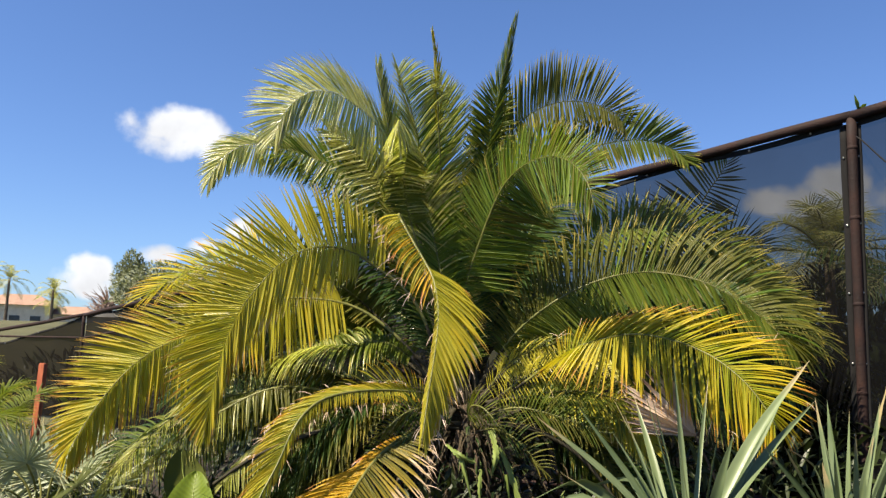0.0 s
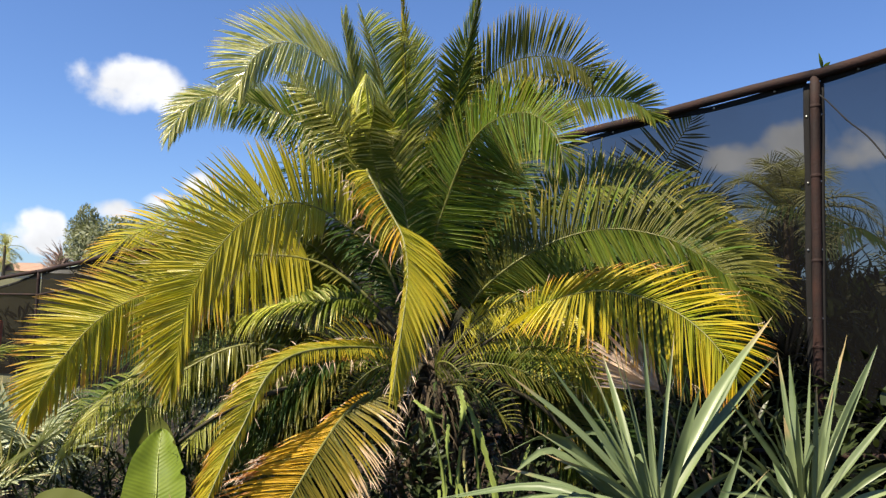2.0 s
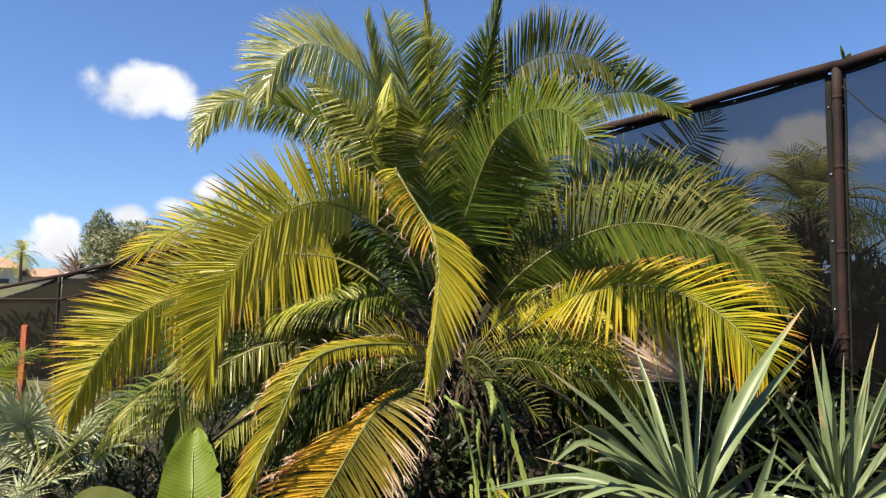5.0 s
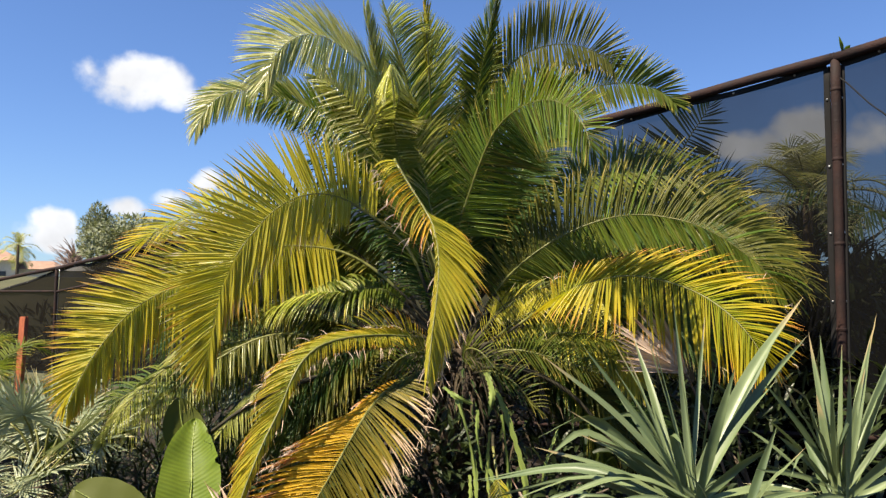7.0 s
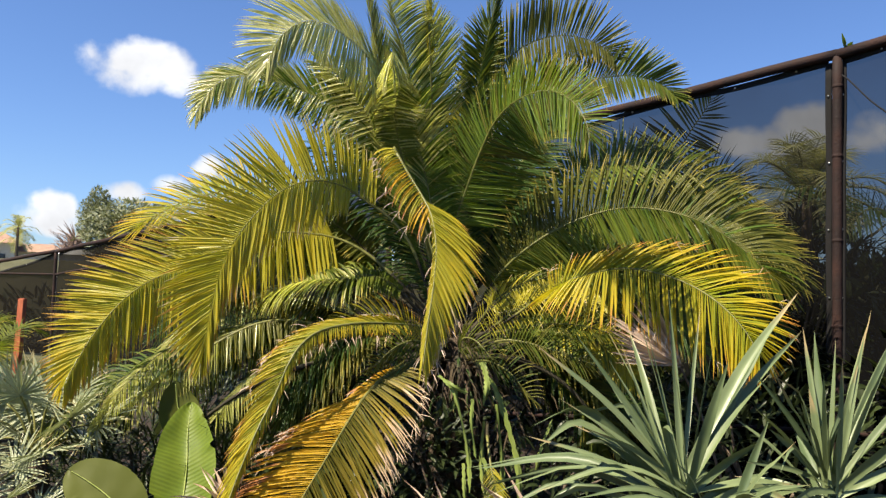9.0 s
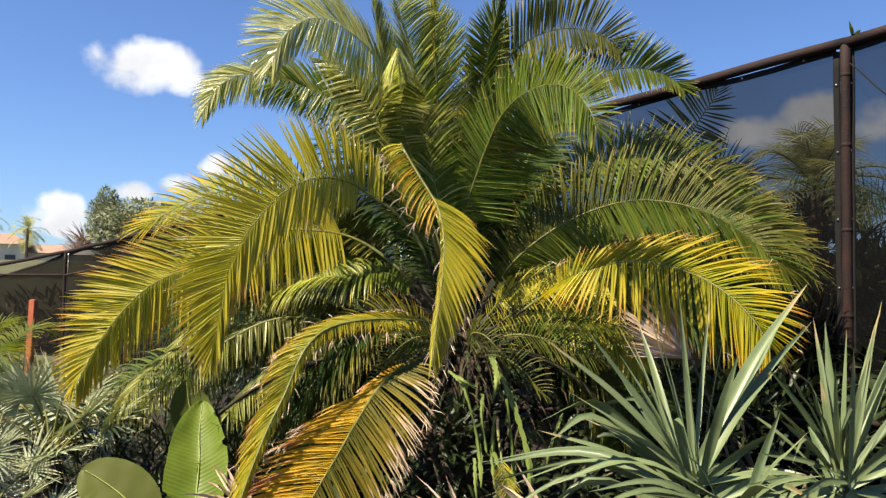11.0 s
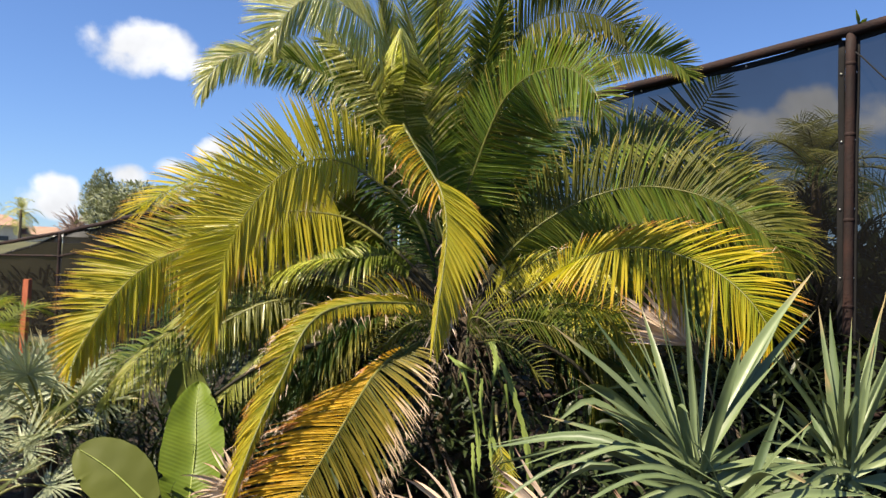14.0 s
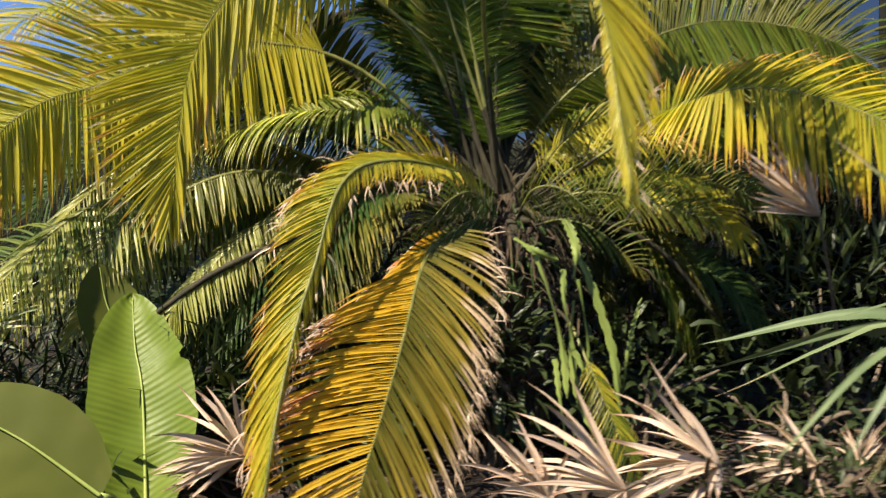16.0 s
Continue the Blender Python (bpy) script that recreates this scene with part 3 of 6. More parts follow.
def build_fence():
    fence = thing("fence", (2.27, 5.55, ground_height(2.27, 5.55)), "tall rusty pipe fence hung with black shade cloth", "fence", kind="structure")
    for i, (x, y, z) in enumerate(POSTS):
        g = ground_height(x, y) - 0.1
        path = [Vector((x, y, g + (z - g) * k / 14)) for k in range(15)]
        part_v, part_f = tube(path, [0.033] * 15, 14, hint=Vector((0, 1, 0)))
        post = soup("post", part_v, part_f, RUST, fence)
        for h in (0.25, 0.42, 0.6, 0.78, 0.93):
            zc = g + (z - g) * h
            v, f = tube([Vector((x, y, zc - 0.012)), Vector((x, y, zc - 0.008)), Vector((x, y, zc + 0.008)), Vector((x, y, zc + 0.012))], [0.033, 0.036, 0.036, 0.033], 14, hint=Vector((0, 1, 0)))
            soup("pipe_collar", v, f, RUST, post)
    for (a, b) in zip(POSTS, POSTS[1:]):
        pa, pb = Vector(a), Vector(b)
        path = [pa.lerp(pb, k / 20) + Vector((0, 0, 0.004 * math.sin(k * 0.9))) for k in range(21)]
        v, f = tube(path, [0.037] * 21, 12)
        soup("top_rail", v, f, RUST, fence)
        low = [Vector((p.x, p.y, min(p.z - 0.1, 2.06) if a[0] < -6 else p.z - (0.44 if a[0] < -4 else 2.6))) for p in path]
        v, f = tube(low, [0.02] * 21, 8)
        soup("lower_rail", v, f, RUST, fence)
        # cloth, held a little way from the posts and sagging under the rail
        along = (pb - pa).normalized()
        side = Vector((along.y, -along.x, 0)).normalized()
        nu, nv = 40, 26
        verts, faces = [], []
        gap0, gap1 = 0.065, 0.03 if a is POSTS[0] else 0.10
        span = (pb - pa).length
        for iu in range(nu + 1):
            u = (gap0 + (span - gap0 - gap1) * iu / nu) / span
            top = pa.lerp(pb, u)
            sag = 0.024 + 0.03 * abs(math.sin(math.pi * iu / nu * 3.5)) ** 3 + 0.02 * max(1 - iu / 5, 0) + (0.24 if a[0] < -6 else 0.02) * math.sin(math.pi * iu / nu)
            zt = top.z - sag
            zb = ground_height(top.x, top.y) + 0.05
            for iv in range(nv + 1):
                w = iv / nv
                wave = 0.02 * noise.noise((iu * 0.25, iv * 0.2, a[0])) + 0.012 * math.sin(iu * 0.7 + w * 3)
                verts.append(Vector((top.x, top.y, zt + (zb - zt) * w)) + side * (0.02 + wave))
        for iu in range(nu):
            for iv in range(nv):
                p = iu * (nv + 1) + iv
                faces.append((p, p + 1, p + nv + 2, p + nv + 1))
        sheet = soup("shade_cloth", verts, faces, OLD_CLOTH if a[0] < -1 else CLOTH, fence, label="translucent black shade cloth panel")
        # doubled hems along the edges
        edges = {"top": [verts[iu * (nv + 1)] for iu in range(nu + 1)], "one": [verts[iv] for iv in range(nv + 1)], "two": [verts[nu * (nv + 1) + iv] for iv in range(nv + 1)]}
        for key, line in edges.items():
            v, f = tube(line, [0.023] * len(line), 6, 0.18, side)
            hem = soup("hem", v, f, HEM, sheet)
            for k in range(2, len(line) - 1, 4):
                c = line[k] - side * 0.008
                v, f = tube([c - side * 0.003, c + side * 0.003], [0.0075, 0.0075], 10, hint=Vector((0, 0, 1)))
                soup("grommet", v, f, STEEL, sheet)

    # a loose guy wire runs down from the post
    line, _ = spline([(2.27, 5.5, 3.46), (2.253, 5.4, 3.401), (2.19, 5.1, 3.21), (2.137, 4.8, 3.03), (2.05, 4.3, 2.6)], 16)
    v, f = tube([Vector((p.x + 0.35 * (5.5 - p.y), p.y + 0.3 * (5.5 - p.y), p.z)) for p in line], [0.005] * 17, 6)
    soup("guy_wire", v, f, HEM, fence)


build_fence()

# ---- the big palm ----
palm = thing("palm_tree", (-0.3, 4.95, ground_height(-0.3, 4.95)), "large feather palm with yellowing drooping fronds in a garden bed", "palm tree")


def build_trunk():
    g = ground_height(-0.3, 4.95) - 0.1
    path = [Vector((-0.3 + 0.03 * math.sin(k * 0.6), 4.95, g + (1.62 - g) * k / 16)) for k in range(17)]
    verts, faces = tube(path, [0.20 - 0.11 * (k / 16) + 0.03 * math.sin(k * 2.4) for k in range(17)], 20)
    trunk = soup("trunk", verts, faces, TRUNK, palm)
    # cut leaf bases spiral up the trunk
    for i in range(70):
        s = i / 70
        a = i * 2.39996
        r = 0.19 - 0.10 * s
        c = Vector((-0.3 + math.cos(a) * r, 4.95 + math.sin(a) * r, g + 0.1 + s * 1.0))
        out = Vector((math.cos(a), math.sin(a), 0))
        tip = c + out * rng.uniform(0.05, 0.16) + Vector((rng.uniform(-0.05, 0.05), rng.uniform(-0.05, 0.05), rng.uniform(0.04, 0.2)))
        b = [c - Vector((0, 0, 0.06)), c + out * 0.03, tip]
        v, f = tube(b, [0.045, 0.03, 0.011], 6, 0.4, out)
        soup("leaf_base", v, f, TRUNK, trunk)


build_trunk()
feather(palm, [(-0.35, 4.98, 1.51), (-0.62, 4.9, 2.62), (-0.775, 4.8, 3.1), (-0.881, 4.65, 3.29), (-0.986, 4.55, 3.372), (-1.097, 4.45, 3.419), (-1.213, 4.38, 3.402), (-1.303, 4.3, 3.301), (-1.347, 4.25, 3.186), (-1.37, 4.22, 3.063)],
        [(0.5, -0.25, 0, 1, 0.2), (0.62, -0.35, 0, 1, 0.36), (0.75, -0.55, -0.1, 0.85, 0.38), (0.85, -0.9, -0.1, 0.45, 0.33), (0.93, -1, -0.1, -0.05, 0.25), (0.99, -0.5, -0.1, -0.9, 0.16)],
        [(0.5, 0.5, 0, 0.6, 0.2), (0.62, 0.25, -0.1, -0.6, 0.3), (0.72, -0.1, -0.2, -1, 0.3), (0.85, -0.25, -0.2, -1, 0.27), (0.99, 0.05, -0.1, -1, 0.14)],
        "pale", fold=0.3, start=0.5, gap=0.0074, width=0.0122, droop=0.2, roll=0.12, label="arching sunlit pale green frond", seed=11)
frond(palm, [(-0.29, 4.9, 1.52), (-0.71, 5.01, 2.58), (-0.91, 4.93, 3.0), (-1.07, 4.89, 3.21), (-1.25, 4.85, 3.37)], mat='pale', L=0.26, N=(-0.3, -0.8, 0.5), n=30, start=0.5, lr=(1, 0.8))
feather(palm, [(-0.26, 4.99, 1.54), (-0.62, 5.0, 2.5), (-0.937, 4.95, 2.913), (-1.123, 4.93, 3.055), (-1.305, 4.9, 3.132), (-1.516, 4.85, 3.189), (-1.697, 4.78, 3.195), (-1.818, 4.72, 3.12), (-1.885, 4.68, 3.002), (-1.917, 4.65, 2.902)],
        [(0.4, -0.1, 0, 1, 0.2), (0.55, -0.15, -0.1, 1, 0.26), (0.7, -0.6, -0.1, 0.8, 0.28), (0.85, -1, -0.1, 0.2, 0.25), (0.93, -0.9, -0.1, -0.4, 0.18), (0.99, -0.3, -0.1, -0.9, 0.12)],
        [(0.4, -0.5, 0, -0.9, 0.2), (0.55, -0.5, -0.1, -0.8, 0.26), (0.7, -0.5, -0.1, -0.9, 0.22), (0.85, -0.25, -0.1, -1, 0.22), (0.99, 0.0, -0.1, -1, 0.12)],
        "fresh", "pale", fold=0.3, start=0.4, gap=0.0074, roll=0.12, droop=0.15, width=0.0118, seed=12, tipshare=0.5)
frond(palm, [(-0.37, 4.94, 1.55), (-0.8, 5.1, 2.63), (-1.14, 5.02, 2.94), (-1.35, 4.93, 3.11), (-1.53, 4.85, 3.16), (-1.71, 4.79, 3.13)], mat='green', L=0.23, N=(-0.2, -0.75, 0.6), n=40, start=0.4)
feather(palm, [(-0.24, 4.92, 1.56), (-0.6, 4.85, 2.5), (-0.709, 4.75, 2.927), (-0.67, 4.6, 3.101), (-0.678, 4.4, 3.199), (-0.68, 4.3, 3.205), (-0.675, 4.22, 3.16), (-0.67, 4.18, 3.08)],
        [(0.55, -0.9, 0, 0.3, 0.14), (0.72, -0.85, -0.1, -0.2, 0.15), (0.86, -0.5, -0.2, -0.85, 0.2), (0.95, -0.3, -0.2, -0.95, 0.22), (0.99, -0.1, -0.15, -1, 0.18)],
        [(0.55, 0.9, 0, 0.3, 0.14), (0.72, 0.85, -0.1, -0.2, 0.15), (0.86, 0.55, -0.2, -0.85, 0.2), (0.95, 0.3, -0.2, -0.95, 0.22), (0.99, 0.1, -0.15, -1, 0.18)],
        "green", "pale", start=0.55, gap=0.0075, width=0.012, droop=0.25, roll=0.1, thick=0.009, tipshare=0.6, label="frond tip drooping like a small umbrella", seed=13)
feather(palm, [(-0.33, 4.95, 1.58), (-0.3, 5.1, 2.5), (-0.26, 5.15, 2.98), (-0.207, 5.12, 3.316), (-0.141, 5.06, 3.643), (-0.089, 5.0, 3.89), (-0.038, 4.96, 4.123)],
        [(0.16, -0.85, 0, 0.3, 0.2), (0.35, -0.85, 0, 0.5, 0.26), (0.6, -0.7, -0.1, 0.7, 0.26), (0.76, -0.6, -0.1, 0.5, 0.2), (0.8, -0.12, 0, 1, 0.2), (0.99, 0.1, 0, 1, 0.06)],
        [(0.16, 0.85, 0, 0.3, 0.2), (0.35, 0.75, 0, 0.6, 0.22), (0.6, 0.6, -0.1, 0.8, 0.22), (0.77, 0.4, -0.1, 0.7, 0.16), (0.82, 0.35, 0, 1, 0.2), (0.99, 0.25, 0, 1, 0.06)],
        "dark", "green", start=0.14, gap=0.0115, width=0.0135, droop=0.05, N=(0, -1, 0.1), label="upright spear frond not yet opened", seed=31)
feather(palm, [(-0.32, 5.0, 1.57), (-0.46, 4.95, 2.6), (-0.508, 4.7, 3.377), (-0.521, 4.66, 3.614), (-0.557, 4.62, 3.887)],
        [(0.7, -0.25, 0, 1, 0.1), (0.85, -0.12, 0, 1, 0.16), (0.99, -0.05, 0, 1, 0.05)],
        [(0.7, 0.25, 0, 1, 0.1), (0.85, 0.12, 0, 1, 0.16), (0.99, 0.05, 0, 1, 0.05)],
        "gold", start=0.72, gap=0.03, width=0.014, droop=0.0, N=(0, -1, 0.1), thick=0.009, seed=32)
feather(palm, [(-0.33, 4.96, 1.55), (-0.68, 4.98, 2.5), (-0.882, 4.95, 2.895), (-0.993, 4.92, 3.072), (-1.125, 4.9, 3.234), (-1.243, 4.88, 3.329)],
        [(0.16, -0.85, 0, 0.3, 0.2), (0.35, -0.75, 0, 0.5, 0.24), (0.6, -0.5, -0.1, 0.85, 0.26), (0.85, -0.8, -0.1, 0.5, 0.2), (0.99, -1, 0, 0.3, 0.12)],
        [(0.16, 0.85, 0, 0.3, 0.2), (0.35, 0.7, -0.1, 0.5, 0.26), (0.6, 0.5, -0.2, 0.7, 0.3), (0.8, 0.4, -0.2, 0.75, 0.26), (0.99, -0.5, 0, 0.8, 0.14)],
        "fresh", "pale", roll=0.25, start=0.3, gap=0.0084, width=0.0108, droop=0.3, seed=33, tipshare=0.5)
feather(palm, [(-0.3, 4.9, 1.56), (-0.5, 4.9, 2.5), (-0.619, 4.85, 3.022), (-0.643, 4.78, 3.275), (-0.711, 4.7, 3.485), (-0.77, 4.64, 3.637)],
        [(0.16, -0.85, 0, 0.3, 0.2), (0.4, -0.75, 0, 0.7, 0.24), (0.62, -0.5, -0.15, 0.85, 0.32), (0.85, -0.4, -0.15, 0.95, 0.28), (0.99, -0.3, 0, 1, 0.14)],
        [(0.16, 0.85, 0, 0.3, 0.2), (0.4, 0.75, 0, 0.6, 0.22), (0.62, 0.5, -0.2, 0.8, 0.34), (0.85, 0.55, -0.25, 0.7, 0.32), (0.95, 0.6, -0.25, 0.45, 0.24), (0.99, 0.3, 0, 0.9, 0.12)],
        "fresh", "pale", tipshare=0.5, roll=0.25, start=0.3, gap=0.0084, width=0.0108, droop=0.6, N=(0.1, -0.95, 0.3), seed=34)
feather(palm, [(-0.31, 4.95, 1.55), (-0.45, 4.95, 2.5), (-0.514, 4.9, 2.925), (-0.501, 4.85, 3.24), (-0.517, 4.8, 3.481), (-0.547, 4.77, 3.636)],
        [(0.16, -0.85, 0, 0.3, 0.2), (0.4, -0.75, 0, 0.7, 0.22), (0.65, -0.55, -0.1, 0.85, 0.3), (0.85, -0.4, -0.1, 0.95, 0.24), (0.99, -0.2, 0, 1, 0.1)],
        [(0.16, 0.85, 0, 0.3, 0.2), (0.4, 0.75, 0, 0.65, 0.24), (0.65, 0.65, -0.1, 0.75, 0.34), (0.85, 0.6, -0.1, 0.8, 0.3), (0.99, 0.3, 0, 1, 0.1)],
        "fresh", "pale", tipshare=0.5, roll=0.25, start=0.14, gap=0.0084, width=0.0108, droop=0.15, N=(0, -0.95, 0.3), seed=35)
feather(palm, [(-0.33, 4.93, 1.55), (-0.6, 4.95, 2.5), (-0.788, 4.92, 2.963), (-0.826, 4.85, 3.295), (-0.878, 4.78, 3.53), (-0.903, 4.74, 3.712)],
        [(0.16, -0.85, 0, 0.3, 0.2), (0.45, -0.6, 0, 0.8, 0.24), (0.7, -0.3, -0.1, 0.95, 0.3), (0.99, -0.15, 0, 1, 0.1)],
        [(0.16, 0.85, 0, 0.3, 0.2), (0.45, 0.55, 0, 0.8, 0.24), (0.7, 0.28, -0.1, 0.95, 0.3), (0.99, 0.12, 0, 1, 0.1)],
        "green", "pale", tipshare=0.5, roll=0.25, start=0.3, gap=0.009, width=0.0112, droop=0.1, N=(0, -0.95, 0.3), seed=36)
frond(palm, [(-0.23, 4.97, 1.6), (-0.47, 5.15, 2.6), (-0.27, 5.16, 3.13), (-0.2, 5.12, 3.45), (-0.16, 5.08, 3.65), (-0.13, 5.02, 3.78)], mat='green', L=0.2, N=(0.1, -1, 0.1), n=22, start=0.7, a0=70, a1=30)
feather(palm, [(-0.31, 4.95, 1.57), (-0.33, 5.18, 2.62), (-0.264, 5.2, 3.029), (-0.155, 5.18, 3.255), (-0.027, 5.16, 3.436), (0.12, 5.14, 3.542), (0.286, 5.13, 3.588), (0.45, 5.11, 3.57), (0.594, 5.1, 3.502), (0.685, 5.1, 3.407)],
        [(0.45, -0.6, 0, 0.8, 0.24), (0.6, -0.1, -0.1, 1, 0.34), (0.8, 0.05, -0.1, 1, 0.36), (0.9, 0.45, -0.1, 0.9, 0.3), (0.95, 0.8, -0.1, 0.4, 0.22), (0.99, 0.8, -0.1, -0.3, 0.14)],
        [(0.45, 0.7, 0, -0.4, 0.26), (0.6, 0.3, -0.1, -0.9, 0.28), (0.8, 0.15, -0.1, -1, 0.24), (0.99, 0.2, -0.1, -1, 0.12)],
        "lime", "olive", start=0.45, gap=0.0098, width=0.0145, roll=0.28, tipshare=0.85, droop=0.06, seed=14)
feather(palm, [(-0.25, 4.98, 1.58), (-0.26, 5.25, 2.58), (-0.151, 5.26, 2.927), (0.072, 5.23, 3.115), (0.293, 5.2, 3.232), (0.473, 5.15, 3.288), (0.666, 5.1, 3.317), (0.826, 5.09, 3.311), (0.97, 5.1, 3.262), (1.082, 5.1, 3.158)],
        [(0.4, -0.3, 0, 0.9, 0.24), (0.6, 0.05, -0.1, 1, 0.3), (0.75, 0.15, -0.1, 1, 0.3), (0.85, 0.55, -0.1, 0.8, 0.28), (0.93, 0.85, -0.1, 0.35, 0.2), (0.99, 0.8, -0.1, -0.5, 0.12)],
        [(0.4, 0.7, 0, -0.5, 0.26), (0.6, 0.5, -0.1, -0.8, 0.24), (0.75, 0.4, -0.1, -0.9, 0.22), (0.85, 0.3, -0.1, -1, 0.19), (0.99, 0.2, -0.1, -1, 0.1)],
        "olive", "green", start=0.4, gap=0.0098, roll=0.28, width=0.0145, droop=0.1, seed=15)
feather(palm, [(-0.3, 4.96, 1.6), (-0.33, 4.95, 2.1), (-0.321, 4.93, 2.361), (-0.256, 4.88, 2.567), (-0.187, 4.8, 2.749), (-0.109, 4.68, 2.9), (-0.019, 4.5, 2.971), (0.089, 4.3, 2.988), (0.187, 4.1, 2.95), (0.271, 3.95, 2.868), (0.332, 3.85, 2.746), (0.355, 3.8, 2.614)],
        [(0.3, -0.9, 0.0, 0.3, 0.28), (0.42, -0.65, 0.05, 0.75, 0.32), (0.55, -0.1, 0.1, 1, 0.3), (0.68, 0.15, 0.05, 1, 0.27), (0.8, 0.4, 0, 0.9, 0.22), (0.9, 0.8, -0.1, 0.5, 0.18), (0.99, 0.6, -0.1, -0.8, 0.12)],
        [(0.3, 1, -0.1, -0.15, 0.34), (0.45, 1, -0.1, -0.05, 0.42), (0.55, 0.85, -0.2, -0.5, 0.42), (0.66, 0.45, -0.25, -0.9, 0.36), (0.8, 0.1, -0.2, -1, 0.3), (0.92, -0.1, -0.1, -1, 0.22), (0.99, -0.05, -0.1, -1, 0.12)],
        "fresh", "olive", start=0.27, gap=0.0098, roll=0.3, droop=0.1, width=0.0145, N=(0.1, -0.9, 0.3), apart=True, label="tall frond curling over at its tip", seed=16, tipshare=0.2)
# Inner fronds take the darkened leaf, so the crown's shade is in their colour.
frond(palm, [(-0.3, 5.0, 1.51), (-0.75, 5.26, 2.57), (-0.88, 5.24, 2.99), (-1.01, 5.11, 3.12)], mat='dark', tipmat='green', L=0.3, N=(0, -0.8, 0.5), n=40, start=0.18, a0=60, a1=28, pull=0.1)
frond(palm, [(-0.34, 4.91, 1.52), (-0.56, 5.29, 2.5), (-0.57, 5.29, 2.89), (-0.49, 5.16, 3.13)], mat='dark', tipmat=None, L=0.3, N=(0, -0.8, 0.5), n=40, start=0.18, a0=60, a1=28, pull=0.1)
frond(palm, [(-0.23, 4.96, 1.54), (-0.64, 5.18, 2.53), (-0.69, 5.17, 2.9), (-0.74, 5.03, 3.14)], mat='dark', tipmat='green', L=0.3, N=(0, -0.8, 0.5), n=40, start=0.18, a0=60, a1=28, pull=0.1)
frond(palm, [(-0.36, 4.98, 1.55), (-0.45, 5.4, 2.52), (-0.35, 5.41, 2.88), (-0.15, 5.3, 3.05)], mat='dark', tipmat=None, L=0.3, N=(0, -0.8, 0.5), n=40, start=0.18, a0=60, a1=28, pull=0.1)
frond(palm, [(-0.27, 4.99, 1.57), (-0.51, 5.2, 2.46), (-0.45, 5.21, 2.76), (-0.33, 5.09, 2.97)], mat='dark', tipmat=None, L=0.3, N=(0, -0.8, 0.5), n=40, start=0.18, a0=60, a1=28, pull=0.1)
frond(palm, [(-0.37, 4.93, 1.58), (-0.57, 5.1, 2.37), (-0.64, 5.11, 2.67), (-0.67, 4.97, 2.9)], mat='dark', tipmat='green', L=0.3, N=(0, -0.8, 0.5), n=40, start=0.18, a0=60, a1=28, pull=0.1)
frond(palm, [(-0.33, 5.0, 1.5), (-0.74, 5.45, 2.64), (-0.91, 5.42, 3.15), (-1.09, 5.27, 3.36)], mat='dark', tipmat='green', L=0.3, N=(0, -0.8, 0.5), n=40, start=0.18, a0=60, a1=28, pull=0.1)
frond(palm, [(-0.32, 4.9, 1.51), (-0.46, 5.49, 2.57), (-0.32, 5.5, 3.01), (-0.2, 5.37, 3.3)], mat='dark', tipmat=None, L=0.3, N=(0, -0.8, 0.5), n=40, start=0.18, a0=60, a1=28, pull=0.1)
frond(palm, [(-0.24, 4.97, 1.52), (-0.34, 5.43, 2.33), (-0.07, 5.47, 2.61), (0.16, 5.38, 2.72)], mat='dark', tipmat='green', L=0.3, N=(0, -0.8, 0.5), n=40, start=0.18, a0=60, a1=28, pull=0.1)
feather(palm, [(-0.32, 4.9, 1.6), (-0.5, 4.5, 2.25), (-0.6, 4.1, 2.58), (-0.609, 3.95, 2.6), (-0.527, 3.87, 2.465), (-0.45, 3.8, 2.346), (-0.397, 3.74, 2.249), (-0.364, 3.66, 2.089), (-0.367, 3.57, 1.906), (-0.381, 3.48, 1.732), (-0.391, 3.38, 1.539)],
        [(0.7, -0.3, -0.1, -0.9, 0.03), (0.74, -0.4, -0.1, -0.7, 0.03), (0.82, -0.5, -0.1, -0.8, 0.05), (0.9, -0.35, -0.1, -0.9, 0.08), (0.99, -0.15, -0.1, -1, 0.08)],
        [(0.665, 0.2, -0.1, -1, 0.03), (0.68, 0.85, 0.03, -0.45, 0.26), (0.7, 0.85, 0.03, -0.5, 0.32), (0.75, 0.75, 0.02, -0.65, 0.34), (0.83, 0.45, 0.0, -0.9, 0.27), (0.92, 0.2, 0.1, -1, 0.18), (0.99, 0.1, -0.1, -1, 0.1)],
        "yellow", "lime", start=0.5, gap=0.0085, droop=0.4, width=0.0115, N=(0.25, -0.95, 0.1), fray=0.1, apart=True, label="broken yellow frond hanging down", seed=17)
feather(palm, [(-0.6, 4.1, 2.58), (-0.609, 3.95, 2.6), (-0.527, 3.87, 2.465), (-0.45, 3.8, 2.346), (-0.397, 3.74, 2.249)],
        [(0.1, -0.75, -0.2, 0.0, 0.1), (0.4, -0.6, -0.25, -0.2, 0.17), (0.75, -0.45, -0.2, -0.45, 0.2), (0.99, -0.3, -0.2, -0.8, 0.16)], (),
        "yellow", "amber", start=0.1, gap=0.017, width=0.0125, droop=1.3, curl=0.5, N=(0.25, -0.95, 0.1), thick=0.002, fray=0.3, label="dry strips hanging from a broken frond", seed=71)
